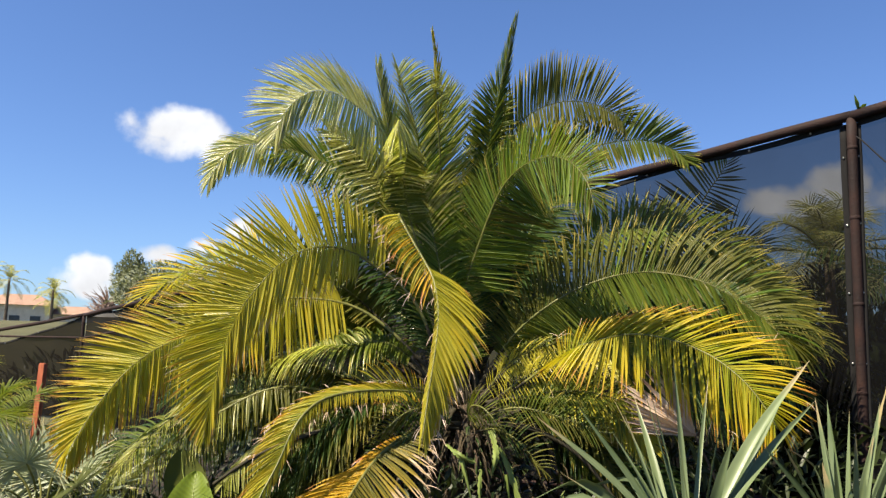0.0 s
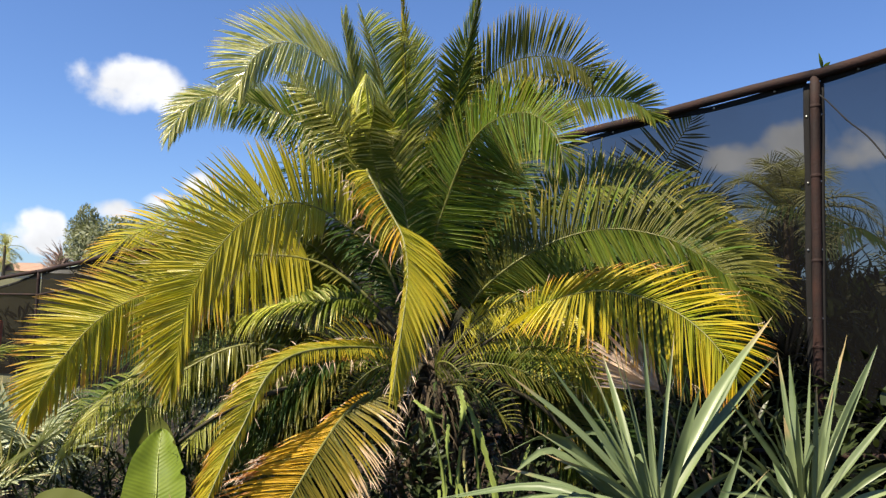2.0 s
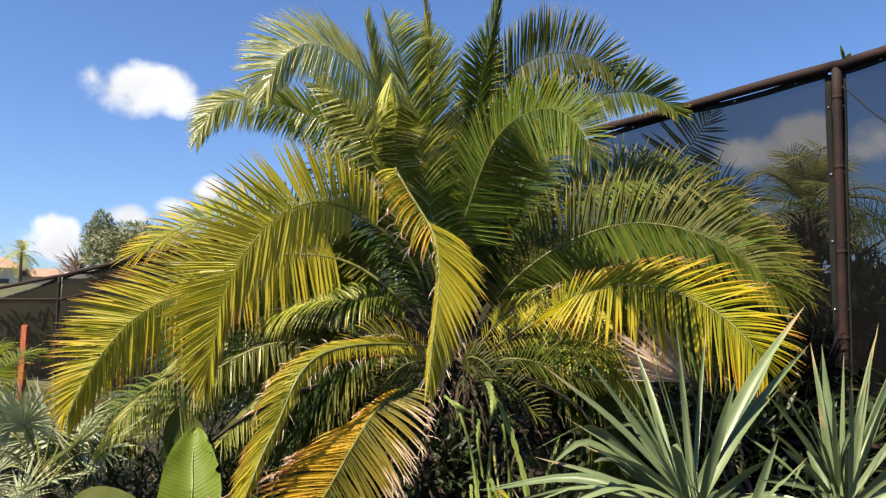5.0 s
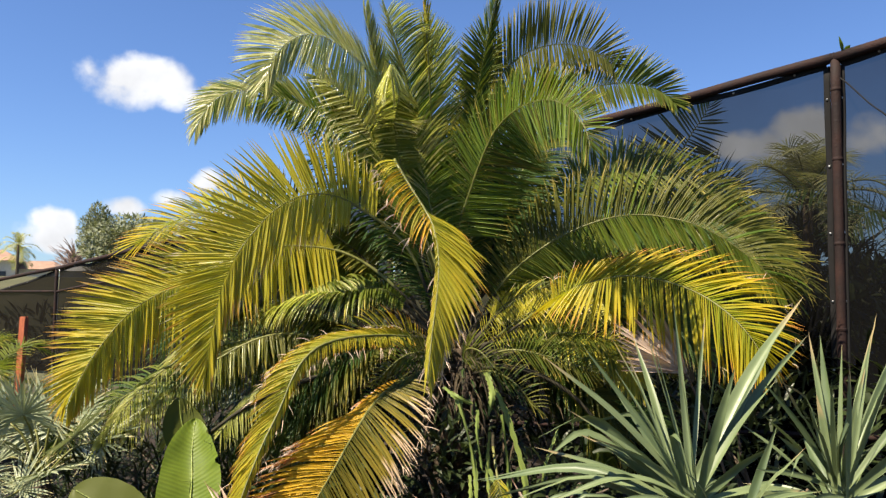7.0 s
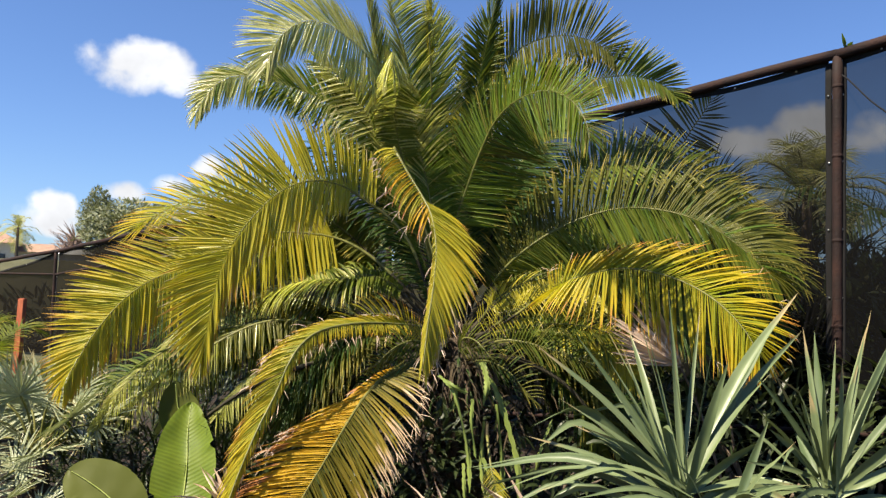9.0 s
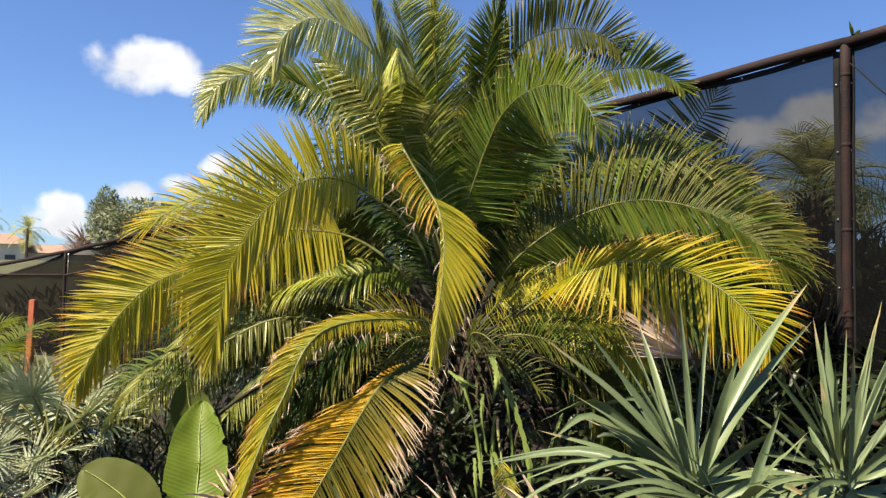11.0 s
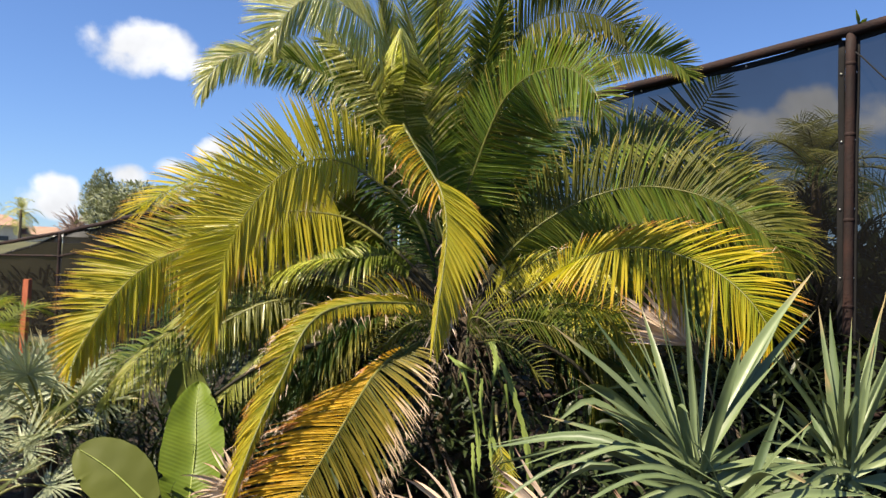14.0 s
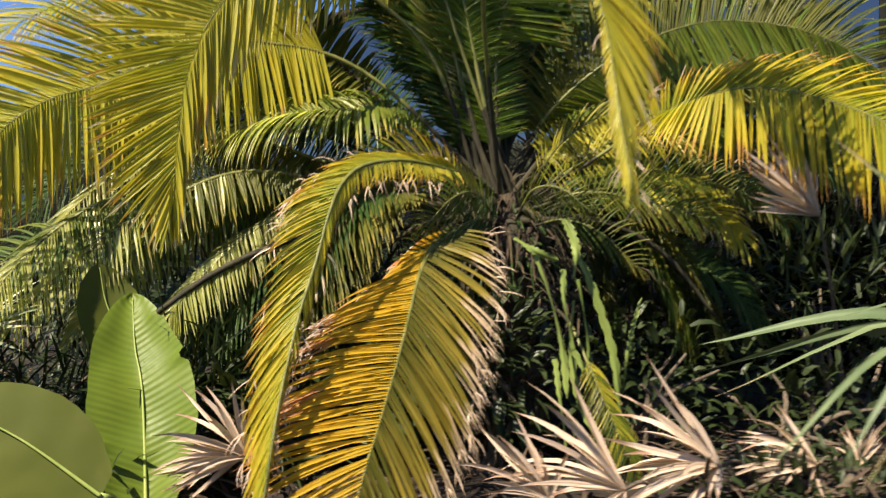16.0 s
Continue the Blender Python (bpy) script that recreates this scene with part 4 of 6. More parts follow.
feather(palm, [(-0.37, 4.96, 1.54), (-0.62, 4.92, 2.2), (-0.928, 4.85, 2.469), (-1.09, 4.68, 2.53), (-1.227, 4.54, 2.503), (-1.349, 4.45, 2.416), (-1.454, 4.38, 2.278), (-1.535, 4.3, 2.118), (-1.589, 4.25, 1.929), (-1.611, 4.2, 1.731), (-1.619, 4.15, 1.478)],
        [(0.36, 0.05, 0.05, 1, 0.3), (0.42, -0.05, 0.05, 1, 0.36), (0.5, -0.3, -0.05, 1, 0.42), (0.58, -0.6, -0.1, 0.85, 0.44), (0.66, -0.9, -0.1, 0.45, 0.44), (0.74, -1, -0.1, 0.1, 0.42), (0.84, -0.95, -0.1, -0.4, 0.36), (0.93, -0.7, -0.1, -0.8, 0.28), (0.99, -0.15, 0, -1, 0.16)],
        [(0.45, 0.0, -0.15, -1, 0.2), (0.52, -0.15, -0.15, -1, 0.36), (0.65, -0.08, -0.1, -1, 0.4), (0.8, 0.05, -0.1, -1, 0.34), (0.93, 0.08, -0.1, -1, 0.24), (0.99, 0.05, 0, -1, 0.15)],
        "lime", "yellow", start=0.36, gap=0.0125, droop=0.12, width=0.0168, N=(-0.3, -0.85, 0.45), apart=True, label="yellow-green frond arching down, sunlit", seed=18, tipshare=0.25)
feather(palm, [(-0.26, 4.91, 1.55), (-0.9, 4.95, 2.13), (-1.35, 4.9, 2.24), (-1.677, 4.8, 2.161), (-1.829, 4.74, 2.074), (-1.965, 4.65, 1.981), (-2.075, 4.55, 1.918), (-2.161, 4.45, 1.832), (-2.224, 4.35, 1.725), (-2.256, 4.2, 1.589), (-2.28, 4.08, 1.447), (-2.301, 4.0, 1.322)],
        [(0.35, -0.5, 0, 0.9, 0.36), (0.5, -0.8, 0, 0.6, 0.46), (0.62, -0.95, -0.05, 0.35, 0.46), (0.74, -1, -0.1, 0.22, 0.42), (0.86, -1, -0.1, 0.0, 0.32), (0.94, -0.8, -0.1, -0.5, 0.22), (0.99, -0.2, 0, -1, 0.14)],
        [(0.35, 0.2, -0.1, -1, 0.34), (0.5, 0.1, -0.1, -1, 0.44), (0.65, 0.02, -0.1, -1, 0.42), (0.8, 0.05, -0.1, -1, 0.36), (0.92, 0.03, -0.1, -1, 0.24), (0.99, 0, 0, -1, 0.14)],
        "lime", "yellow", start=0.35, gap=0.0125, droop=0.1, width=0.0168, N=(-0.15, -0.85, 0.5), apart=True, label="long yellow-green frond with golden tip", seed=19, tipshare=0.6)
frond(palm, [(-0.29, 5.0, 1.56), (-1.11, 5.21, 2.3), (-1.67, 5.23, 2.54), (-2.16, 5.19, 2.45), (-2.6, 5.09, 2.16)], mat='olive', tipmat='gold', L=0.38, N=(-0.2, -0.6, 0.75), n=66)
frond(palm, [(-0.36, 4.92, 1.57), (-1.21, 5.31, 2.23), (-1.77, 5.43, 2.46), (-2.16, 5.49, 2.5), (-2.53, 5.57, 2.38)], mat='green', L=0.34, N=(-0.2, -0.6, 0.75), n=60)
frond(palm, [(-0.23, 4.95, 1.58), (-1.16, 5.14, 2.03), (-1.6, 5.09, 2.13), (-2.11, 5.06, 1.97), (-2.47, 5.07, 1.63)], mat='green', L=0.36, N=(-0.2, -0.6, 0.75), n=56)
frond(palm, [(-0.35, 4.99, 1.6), (-1.05, 5.35, 2.08), (-1.57, 5.47, 2.31), (-2.0, 5.54, 2.26), (-2.4, 5.63, 2.02)], mat='green', L=0.34, N=(-0.2, -0.6, 0.75), n=60, pull=0.6)
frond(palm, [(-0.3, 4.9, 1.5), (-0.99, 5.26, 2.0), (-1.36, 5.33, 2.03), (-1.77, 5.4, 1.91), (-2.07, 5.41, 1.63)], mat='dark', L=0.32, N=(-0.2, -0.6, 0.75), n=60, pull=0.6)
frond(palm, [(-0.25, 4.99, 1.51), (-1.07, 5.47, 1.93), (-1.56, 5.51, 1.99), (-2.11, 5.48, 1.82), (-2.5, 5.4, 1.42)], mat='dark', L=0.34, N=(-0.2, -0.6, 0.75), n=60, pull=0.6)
# Upper row darker olive, lower row greener: shaded and lit rows by colour.
feather(palm, [(-0.37, 4.95, 1.52), (-0.142, 5.05, 1.875), (-0.03, 5.0, 2.04), (0.121, 4.95, 2.182), (0.289, 4.92, 2.296), (0.456, 4.9, 2.374), (0.621, 4.87, 2.423), (0.785, 4.85, 2.438), (0.937, 4.78, 2.413), (1.081, 4.7, 2.361), (1.235, 4.62, 2.26), (1.386, 4.55, 2.116), (1.508, 4.5, 1.976)],
        [(0.22, -0.7, 0, 0.7, 0.25), (0.35, -0.15, 0.1, 1, 0.36), (0.5, 0.1, 0.15, 1, 0.4), (0.63, 0.3, 0.1, 0.95, 0.4), (0.75, 0.65, 0.05, 0.75, 0.4), (0.87, 0.95, 0, 0.25, 0.36), (0.95, 0.95, 0, -0.2, 0.28), (0.99, 0.6, 0, -0.8, 0.16)],
        [(0.22, 0.9, -0.1, 0.1, 0.25), (0.35, 0.8, -0.1, -0.5, 0.34), (0.5, 0.45, -0.15, -0.85, 0.34), (0.65, 0.5, -0.15, -0.85, 0.34), (0.8, 0.45, -0.1, -0.9, 0.34), (0.92, 0.4, -0.1, -0.9, 0.26), (0.99, 0.4, 0, -0.9, 0.14)],
        "green", "fresh", mate="olive", tipshare=0.12, start=0.2, gap=0.0128, droop=0.5, width=0.0165, N=(0.05, -0.6, 0.75), apart=True, label="green frond arching over, sunlit rachis", seed=20)
feather(palm, [(-0.24, 4.92, 1.54), (0.142, 4.62, 1.842), (0.351, 4.5, 1.981), (0.506, 4.5, 2.033), (0.658, 4.48, 2.052), (0.83, 4.42, 2.023), (0.986, 4.32, 1.955), (1.099, 4.2, 1.857), (1.182, 4.1, 1.739), (1.244, 4.02, 1.6)],
        [(0.34, -0.2, 0, 0.9, 0.12), (0.42, 0.5, 0, 0.7, 0.2), (0.52, 0.85, 0.1, 0.55, 0.34), (0.65, 0.9, 0.1, 0.45, 0.42), (0.78, 0.95, 0, 0.2, 0.4), (0.9, 0.95, 0, -0.15, 0.32), (0.99, 0.5, 0, -0.9, 0.16)],
        [(0.34, -0.85, -0.2, -0.5, 0.2), (0.42, -0.6, -0.2, -0.7, 0.28), (0.5, -0.15, -0.2, -1, 0.34), (0.62, 0.05, -0.15, -1, 0.42), (0.78, 0.05, -0.1, -1, 0.42), (0.9, 0.0, -0.1, -1, 0.34), (0.99, 0, 0, -1, 0.16)],
        "yellow", "gold", mate="gold", start=0.34, gap=0.0128, droop=0.28, width=0.0165, N=(0.05, -0.5, 0.85), fray=0.12, apart=True, label="golden yellow frond arching down", seed=21, tipshare=0.4)
frond(palm, [(-0.31, 5.0, 1.55), (-0.06, 5.32, 2.25), (0.3, 5.31, 2.6), (0.71, 5.32, 2.78), (1.2, 5.37, 2.77), (1.73, 5.45, 2.53)], mat='green', tipmat='olive', spin=0.2, L=0.36, N=(0.2, -0.6, 0.75), n=64, start=0.4)
# Back fronds on the right, darkened in colour for the shade there.
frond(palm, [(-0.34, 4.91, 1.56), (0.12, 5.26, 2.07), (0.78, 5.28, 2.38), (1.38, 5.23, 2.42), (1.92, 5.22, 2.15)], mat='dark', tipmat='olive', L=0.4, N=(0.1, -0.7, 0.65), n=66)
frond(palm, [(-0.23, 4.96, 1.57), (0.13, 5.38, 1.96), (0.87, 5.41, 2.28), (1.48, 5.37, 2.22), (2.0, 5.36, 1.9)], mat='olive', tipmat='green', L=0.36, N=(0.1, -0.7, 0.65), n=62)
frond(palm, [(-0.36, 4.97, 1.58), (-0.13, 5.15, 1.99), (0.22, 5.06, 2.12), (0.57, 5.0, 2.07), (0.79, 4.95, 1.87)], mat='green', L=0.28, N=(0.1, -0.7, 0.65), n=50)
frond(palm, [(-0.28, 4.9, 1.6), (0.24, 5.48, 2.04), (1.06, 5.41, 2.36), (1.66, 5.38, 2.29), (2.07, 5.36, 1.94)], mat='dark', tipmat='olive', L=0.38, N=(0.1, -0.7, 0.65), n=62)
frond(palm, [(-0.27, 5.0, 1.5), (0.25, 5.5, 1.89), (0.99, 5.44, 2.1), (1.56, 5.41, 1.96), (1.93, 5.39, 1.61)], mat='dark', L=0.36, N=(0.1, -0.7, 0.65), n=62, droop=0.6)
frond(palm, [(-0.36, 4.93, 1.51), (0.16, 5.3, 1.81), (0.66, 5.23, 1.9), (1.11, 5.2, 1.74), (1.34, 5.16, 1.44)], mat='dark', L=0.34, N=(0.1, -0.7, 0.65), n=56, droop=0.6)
# Left row brighter, right row dimmer: real tone and side light both in colour.
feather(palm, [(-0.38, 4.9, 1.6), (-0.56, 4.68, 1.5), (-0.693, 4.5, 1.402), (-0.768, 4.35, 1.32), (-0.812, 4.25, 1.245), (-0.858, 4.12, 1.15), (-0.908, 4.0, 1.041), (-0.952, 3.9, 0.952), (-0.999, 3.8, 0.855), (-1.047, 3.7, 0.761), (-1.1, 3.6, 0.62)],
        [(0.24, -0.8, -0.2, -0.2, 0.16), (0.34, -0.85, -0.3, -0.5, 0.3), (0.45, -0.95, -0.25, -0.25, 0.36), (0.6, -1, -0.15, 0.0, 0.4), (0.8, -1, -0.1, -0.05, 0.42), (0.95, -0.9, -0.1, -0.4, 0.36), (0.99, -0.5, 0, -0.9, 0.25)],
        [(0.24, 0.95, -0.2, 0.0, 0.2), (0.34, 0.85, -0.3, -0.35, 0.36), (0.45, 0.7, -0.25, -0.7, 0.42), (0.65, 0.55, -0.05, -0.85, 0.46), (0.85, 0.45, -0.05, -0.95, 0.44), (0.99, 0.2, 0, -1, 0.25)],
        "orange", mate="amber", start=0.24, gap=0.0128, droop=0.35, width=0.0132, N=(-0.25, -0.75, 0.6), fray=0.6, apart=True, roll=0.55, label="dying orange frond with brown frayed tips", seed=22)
feather(palm, [(-0.23, 4.94, 1.52), (-0.45, 4.75, 1.66), (-0.631, 4.6, 1.697), (-0.843, 4.35, 1.702), (-1.002, 4.2, 1.666), (-1.084, 4.1, 1.594), (-1.129, 4.02, 1.495), (-1.171, 3.95, 1.35), (-1.218, 3.86, 1.214), (-1.253, 3.78, 1.086), (-1.285, 3.7, 0.947), (-1.31, 3.62, 0.8), (-1.34, 3.55, 0.6)],
        [(0.2, -0.5, -0.3, 0.6, 0.10), (0.35, -0.8, -0.2, 0.25, 0.16), (0.5, -0.95, -0.15, -0.2, 0.22), (0.65, -0.85, -0.15, -0.55, 0.25), (0.8, -0.6, -0.1, -0.8, 0.23), (0.99, -0.15, 0, -1, 0.14)],
        [(0.2, 0.3, -0.3, -0.5, 0.08), (0.35, 0.2, -0.3, -0.9, 0.09), (0.5, 0.05, -0.2, -1, 0.09), (0.7, 0.0, -0.1, -1, 0.1), (0.99, 0.0, 0, -1, 0.1)],
        "gold", "yellow", start=0.2, gap=0.0125, droop=0.5, width=0.0115, N=(-0.5, -0.7, 0.45), fray=0.25, apart=True, label="yellow frond bent down with frayed edge", seed=23)
# Pale leaflets among these fronds stand for white sheen, put into colour.
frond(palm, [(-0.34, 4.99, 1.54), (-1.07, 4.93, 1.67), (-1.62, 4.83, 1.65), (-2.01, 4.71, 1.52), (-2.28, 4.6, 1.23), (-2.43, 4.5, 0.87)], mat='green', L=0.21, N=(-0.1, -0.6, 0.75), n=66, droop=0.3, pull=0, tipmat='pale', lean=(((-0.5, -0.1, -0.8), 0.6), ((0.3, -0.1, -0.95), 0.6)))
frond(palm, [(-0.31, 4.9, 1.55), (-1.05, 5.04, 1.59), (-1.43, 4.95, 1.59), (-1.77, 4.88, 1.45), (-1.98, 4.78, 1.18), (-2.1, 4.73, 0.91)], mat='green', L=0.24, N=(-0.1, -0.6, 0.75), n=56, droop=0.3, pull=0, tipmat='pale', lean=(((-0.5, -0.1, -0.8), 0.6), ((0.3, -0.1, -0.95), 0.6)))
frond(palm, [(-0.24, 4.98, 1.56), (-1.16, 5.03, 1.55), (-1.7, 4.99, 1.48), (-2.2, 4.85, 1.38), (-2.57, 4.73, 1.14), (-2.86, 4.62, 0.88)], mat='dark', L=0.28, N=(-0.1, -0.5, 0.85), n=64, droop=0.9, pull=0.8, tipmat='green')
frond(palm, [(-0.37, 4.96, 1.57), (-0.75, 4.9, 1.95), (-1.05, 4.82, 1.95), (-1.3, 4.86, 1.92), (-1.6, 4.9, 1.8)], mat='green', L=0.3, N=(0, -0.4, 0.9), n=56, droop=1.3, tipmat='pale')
frond(palm, [(-0.25, 4.91, 1.58), (-1.03, 5.14, 1.58), (-1.5, 5.19, 1.69), (-1.91, 5.16, 1.57), (-2.28, 5.15, 1.23)], mat='dark', L=0.32, N=(0, -0.5, 0.85), n=50, droop=0.9)
frond(palm, [(-0.3, 5.0, 1.6), (-0.04, 4.92, 1.66), (0.29, 4.84, 1.67), (0.58, 4.77, 1.59), (0.79, 4.7, 1.37)], mat='green', tipmat='lime', L=0.24, N=(0, -0.6, 0.8), n=46, droop=0.7)
frond(palm, [(-0.35, 4.91, 1.5), (-0.04, 5.01, 1.85), (0.24, 5.02, 1.99), (0.51, 4.95, 1.95), (0.72, 4.98, 1.78)], mat='lime', L=0.26, N=(0.2, -0.6, 0.7), n=46)
frond(palm, [(-0.23, 4.95, 1.51), (0.07, 5.13, 1.52), (0.49, 5.08, 1.39), (0.82, 5.01, 1.23), (1.04, 4.94, 0.97)], mat='dark', L=0.3, N=(0.1, -0.5, 0.85), n=46, droop=0.8)
frond(palm, [(-0.35, 4.98, 1.52), (-1.05, 5.05, 1.41), (-1.42, 4.92, 1.24), (-1.81, 4.9, 0.99), (-2.09, 4.9, 0.63)], mat='dark', L=0.3, N=(-0.1, -0.5, 0.85), n=46, droop=0.8)
feather(palm, [(-0.1, 4.8, 1.12), (-0.1, 4.6, 1.06), (-0.07, 4.46, 0.9), (-0.02, 4.4, 0.75), (0.03, 4.34, 0.6), (0.08, 4.32, 0.48)],
        [(0.45, -0.5, -0.3, -0.5, 0.1), (0.7, -0.55, -0.2, -0.8, 0.17), (0.99, -0.2, 0, -1, 0.1)],
        [(0.45, 0.6, -0.3, -0.4, 0.1), (0.7, 0.7, -0.2, -0.7, 0.18), (0.99, 0.3, 0, -1, 0.1)],
        "lime", "green", start=0.4, gap=0.0115, width=0.0105, droop=0.3, N=(0.1, -0.8, 0.6), thick=0.008, seed=61)
frond(palm, [(-0.29, 4.9, 1.54), (-0.63, 5.65, 2.0), (-1.0, 5.91, 2.26), (-1.44, 6.18, 2.23), (-1.8, 6.36, 1.92)], mat='dark', L=0.36, N=(0, -0.5, 0.8), n=50)
frond(palm, [(-0.26, 4.99, 1.55), (-0.23, 5.69, 2.0), (0.1, 6.0, 2.27), (0.51, 6.34, 2.25), (0.9, 6.59, 1.94)], mat='dark', L=0.36, N=(0, -0.5, 0.8), n=50)
# Olive fronds striped with pale leaflets in place of white highlights.
frond(palm, [(-0.37, 4.94, 1.56), (-1.14, 4.86, 1.67), (-1.47, 4.78, 1.68), (-1.78, 4.7, 1.52), (-2.1, 4.62, 1.26), (-2.29, 4.53, 0.99)], mat='olive', tipmat='pale', L=0.22, N=(-0.1, -0.6, 0.75), n=62, droop=0.3, pull=0, lean=(((-0.5, -0.1, -0.8), 0.6), ((0.3, -0.1, -0.95), 0.6)))
frond(palm, [(-0.24, 4.93, 1.57), (-1.04, 5.01, 1.74), (-1.38, 5.03, 1.85), (-1.74, 4.99, 1.8), (-2.03, 4.91, 1.6), (-2.27, 4.83, 1.3)], mat='olive', tipmat='pale', L=0.22, N=(-0.1, -0.6, 0.75), n=62, droop=0.3, pull=0, lean=(((-0.5, -0.1, -0.8), 0.6), ((0.3, -0.1, -0.95), 0.6)))
frond(palm, [(-0.32, 5.0, 1.58), (-1.01, 4.86, 1.59), (-1.32, 4.77, 1.49), (-1.57, 4.69, 1.28), (-1.76, 4.6, 1.03)], mat='olive', tipmat='pale', L=0.22, N=(-0.1, -0.6, 0.75), n=62, droop=0.3, pull=0, lean=(((-0.5, -0.1, -0.8), 0.6), ((0.3, -0.1, -0.95), 0.6)))

for k, (line, mat) in enumerate((
        ([(-0.2, 4.85, 1.6), (-0.05, 4.75, 1.72), (0.12, 4.7, 1.84), (0.32, 4.66, 1.87), (0.54, 4.62, 1.82)], "lime"),
        ([(-0.22, 4.85, 1.62), (-0.08, 4.78, 1.84), (0.1, 4.74, 1.96), (0.29, 4.7, 2.0)], "lime"),
        ([(-0.2, 4.82, 1.55), (0.0, 4.7, 1.62), (0.25, 4.62, 1.58), (0.5, 4.55, 1.5)], "green"),
        ([(-0.2, 4.84, 1.55), (0.05, 4.78, 1.68), (0.4, 4.75, 1.72), (0.75, 4.7, 1.62), (0.95, 4.66, 1.48)], "green"),
        ([(-0.45, 4.85, 1.55), (-0.62, 4.7, 1.72), (-0.8, 4.62, 1.75), (-1.0, 4.55, 1.68)], "gold"),
        ([(-0.36, 4.82, 1.5), (-0.5, 4.62, 1.6), (-0.62, 4.5, 1.58), (-0.75, 4.42, 1.46)], "green"),
        ([(-0.34, 4.8, 1.48), (-0.5, 4.6, 1.5), (-0.66, 4.5, 1.42), (-0.78, 4.44, 1.3)], "dark"),
        ([(-0.28, 4.8, 1.5), (-0.26, 4.62, 1.62), (-0.18, 4.5, 1.62), (-0.08, 4.42, 1.52)], "green"),
        ([(-0.25, 4.8, 1.46), (-0.12, 4.64, 1.5), (0.02, 4.56, 1.44), (0.14, 4.5, 1.3)], "dark"))):
    turn = -1 if line[-1][0] < -0.5 else 1
    feather(palm, line,
            [(0.15, -0.2 * turn, 0, 1, 0.08), (0.5, 0.45 * turn, -0.1, 0.8, 0.17), (0.85, 0.8 * turn, -0.1, 0.4, 0.14), (0.99, 1.0 * turn, 0, 0, 0.08)],
            [(0.15, 0.5 * turn, -0.3, -0.6, 0.08), (0.5, 0.6 * turn, -0.3, -0.7, 0.18), (0.85, 0.6 * turn, -0.2, -0.8, 0.15), (0.99, 0.8 * turn, 0, -0.5, 0.08)],
            mat, "olive", start=0.15, gap=0.019, width=0.011, droop=0.5, thick=0.006, seed=50 + k)


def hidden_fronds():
    """Fronds at the back of the crown, some coloured dark for shade, and an untidy skirt of old ones below it."""
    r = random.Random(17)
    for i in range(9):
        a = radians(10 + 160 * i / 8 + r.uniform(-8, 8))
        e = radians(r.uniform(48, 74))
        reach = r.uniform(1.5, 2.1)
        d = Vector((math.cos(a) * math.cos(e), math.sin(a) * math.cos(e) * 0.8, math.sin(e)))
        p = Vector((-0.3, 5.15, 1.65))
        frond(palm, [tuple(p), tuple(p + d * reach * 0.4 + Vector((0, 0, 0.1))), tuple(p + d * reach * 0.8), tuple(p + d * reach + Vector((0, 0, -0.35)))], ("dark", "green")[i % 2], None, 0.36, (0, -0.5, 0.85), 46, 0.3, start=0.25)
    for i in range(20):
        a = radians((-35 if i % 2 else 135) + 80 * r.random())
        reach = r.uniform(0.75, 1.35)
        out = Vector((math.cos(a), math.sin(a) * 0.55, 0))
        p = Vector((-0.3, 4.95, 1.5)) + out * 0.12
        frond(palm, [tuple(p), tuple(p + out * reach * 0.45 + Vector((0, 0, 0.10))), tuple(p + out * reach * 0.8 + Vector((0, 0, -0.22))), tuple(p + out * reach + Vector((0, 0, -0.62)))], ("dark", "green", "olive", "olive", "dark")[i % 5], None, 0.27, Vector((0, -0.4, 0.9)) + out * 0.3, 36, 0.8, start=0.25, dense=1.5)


hidden_fronds()


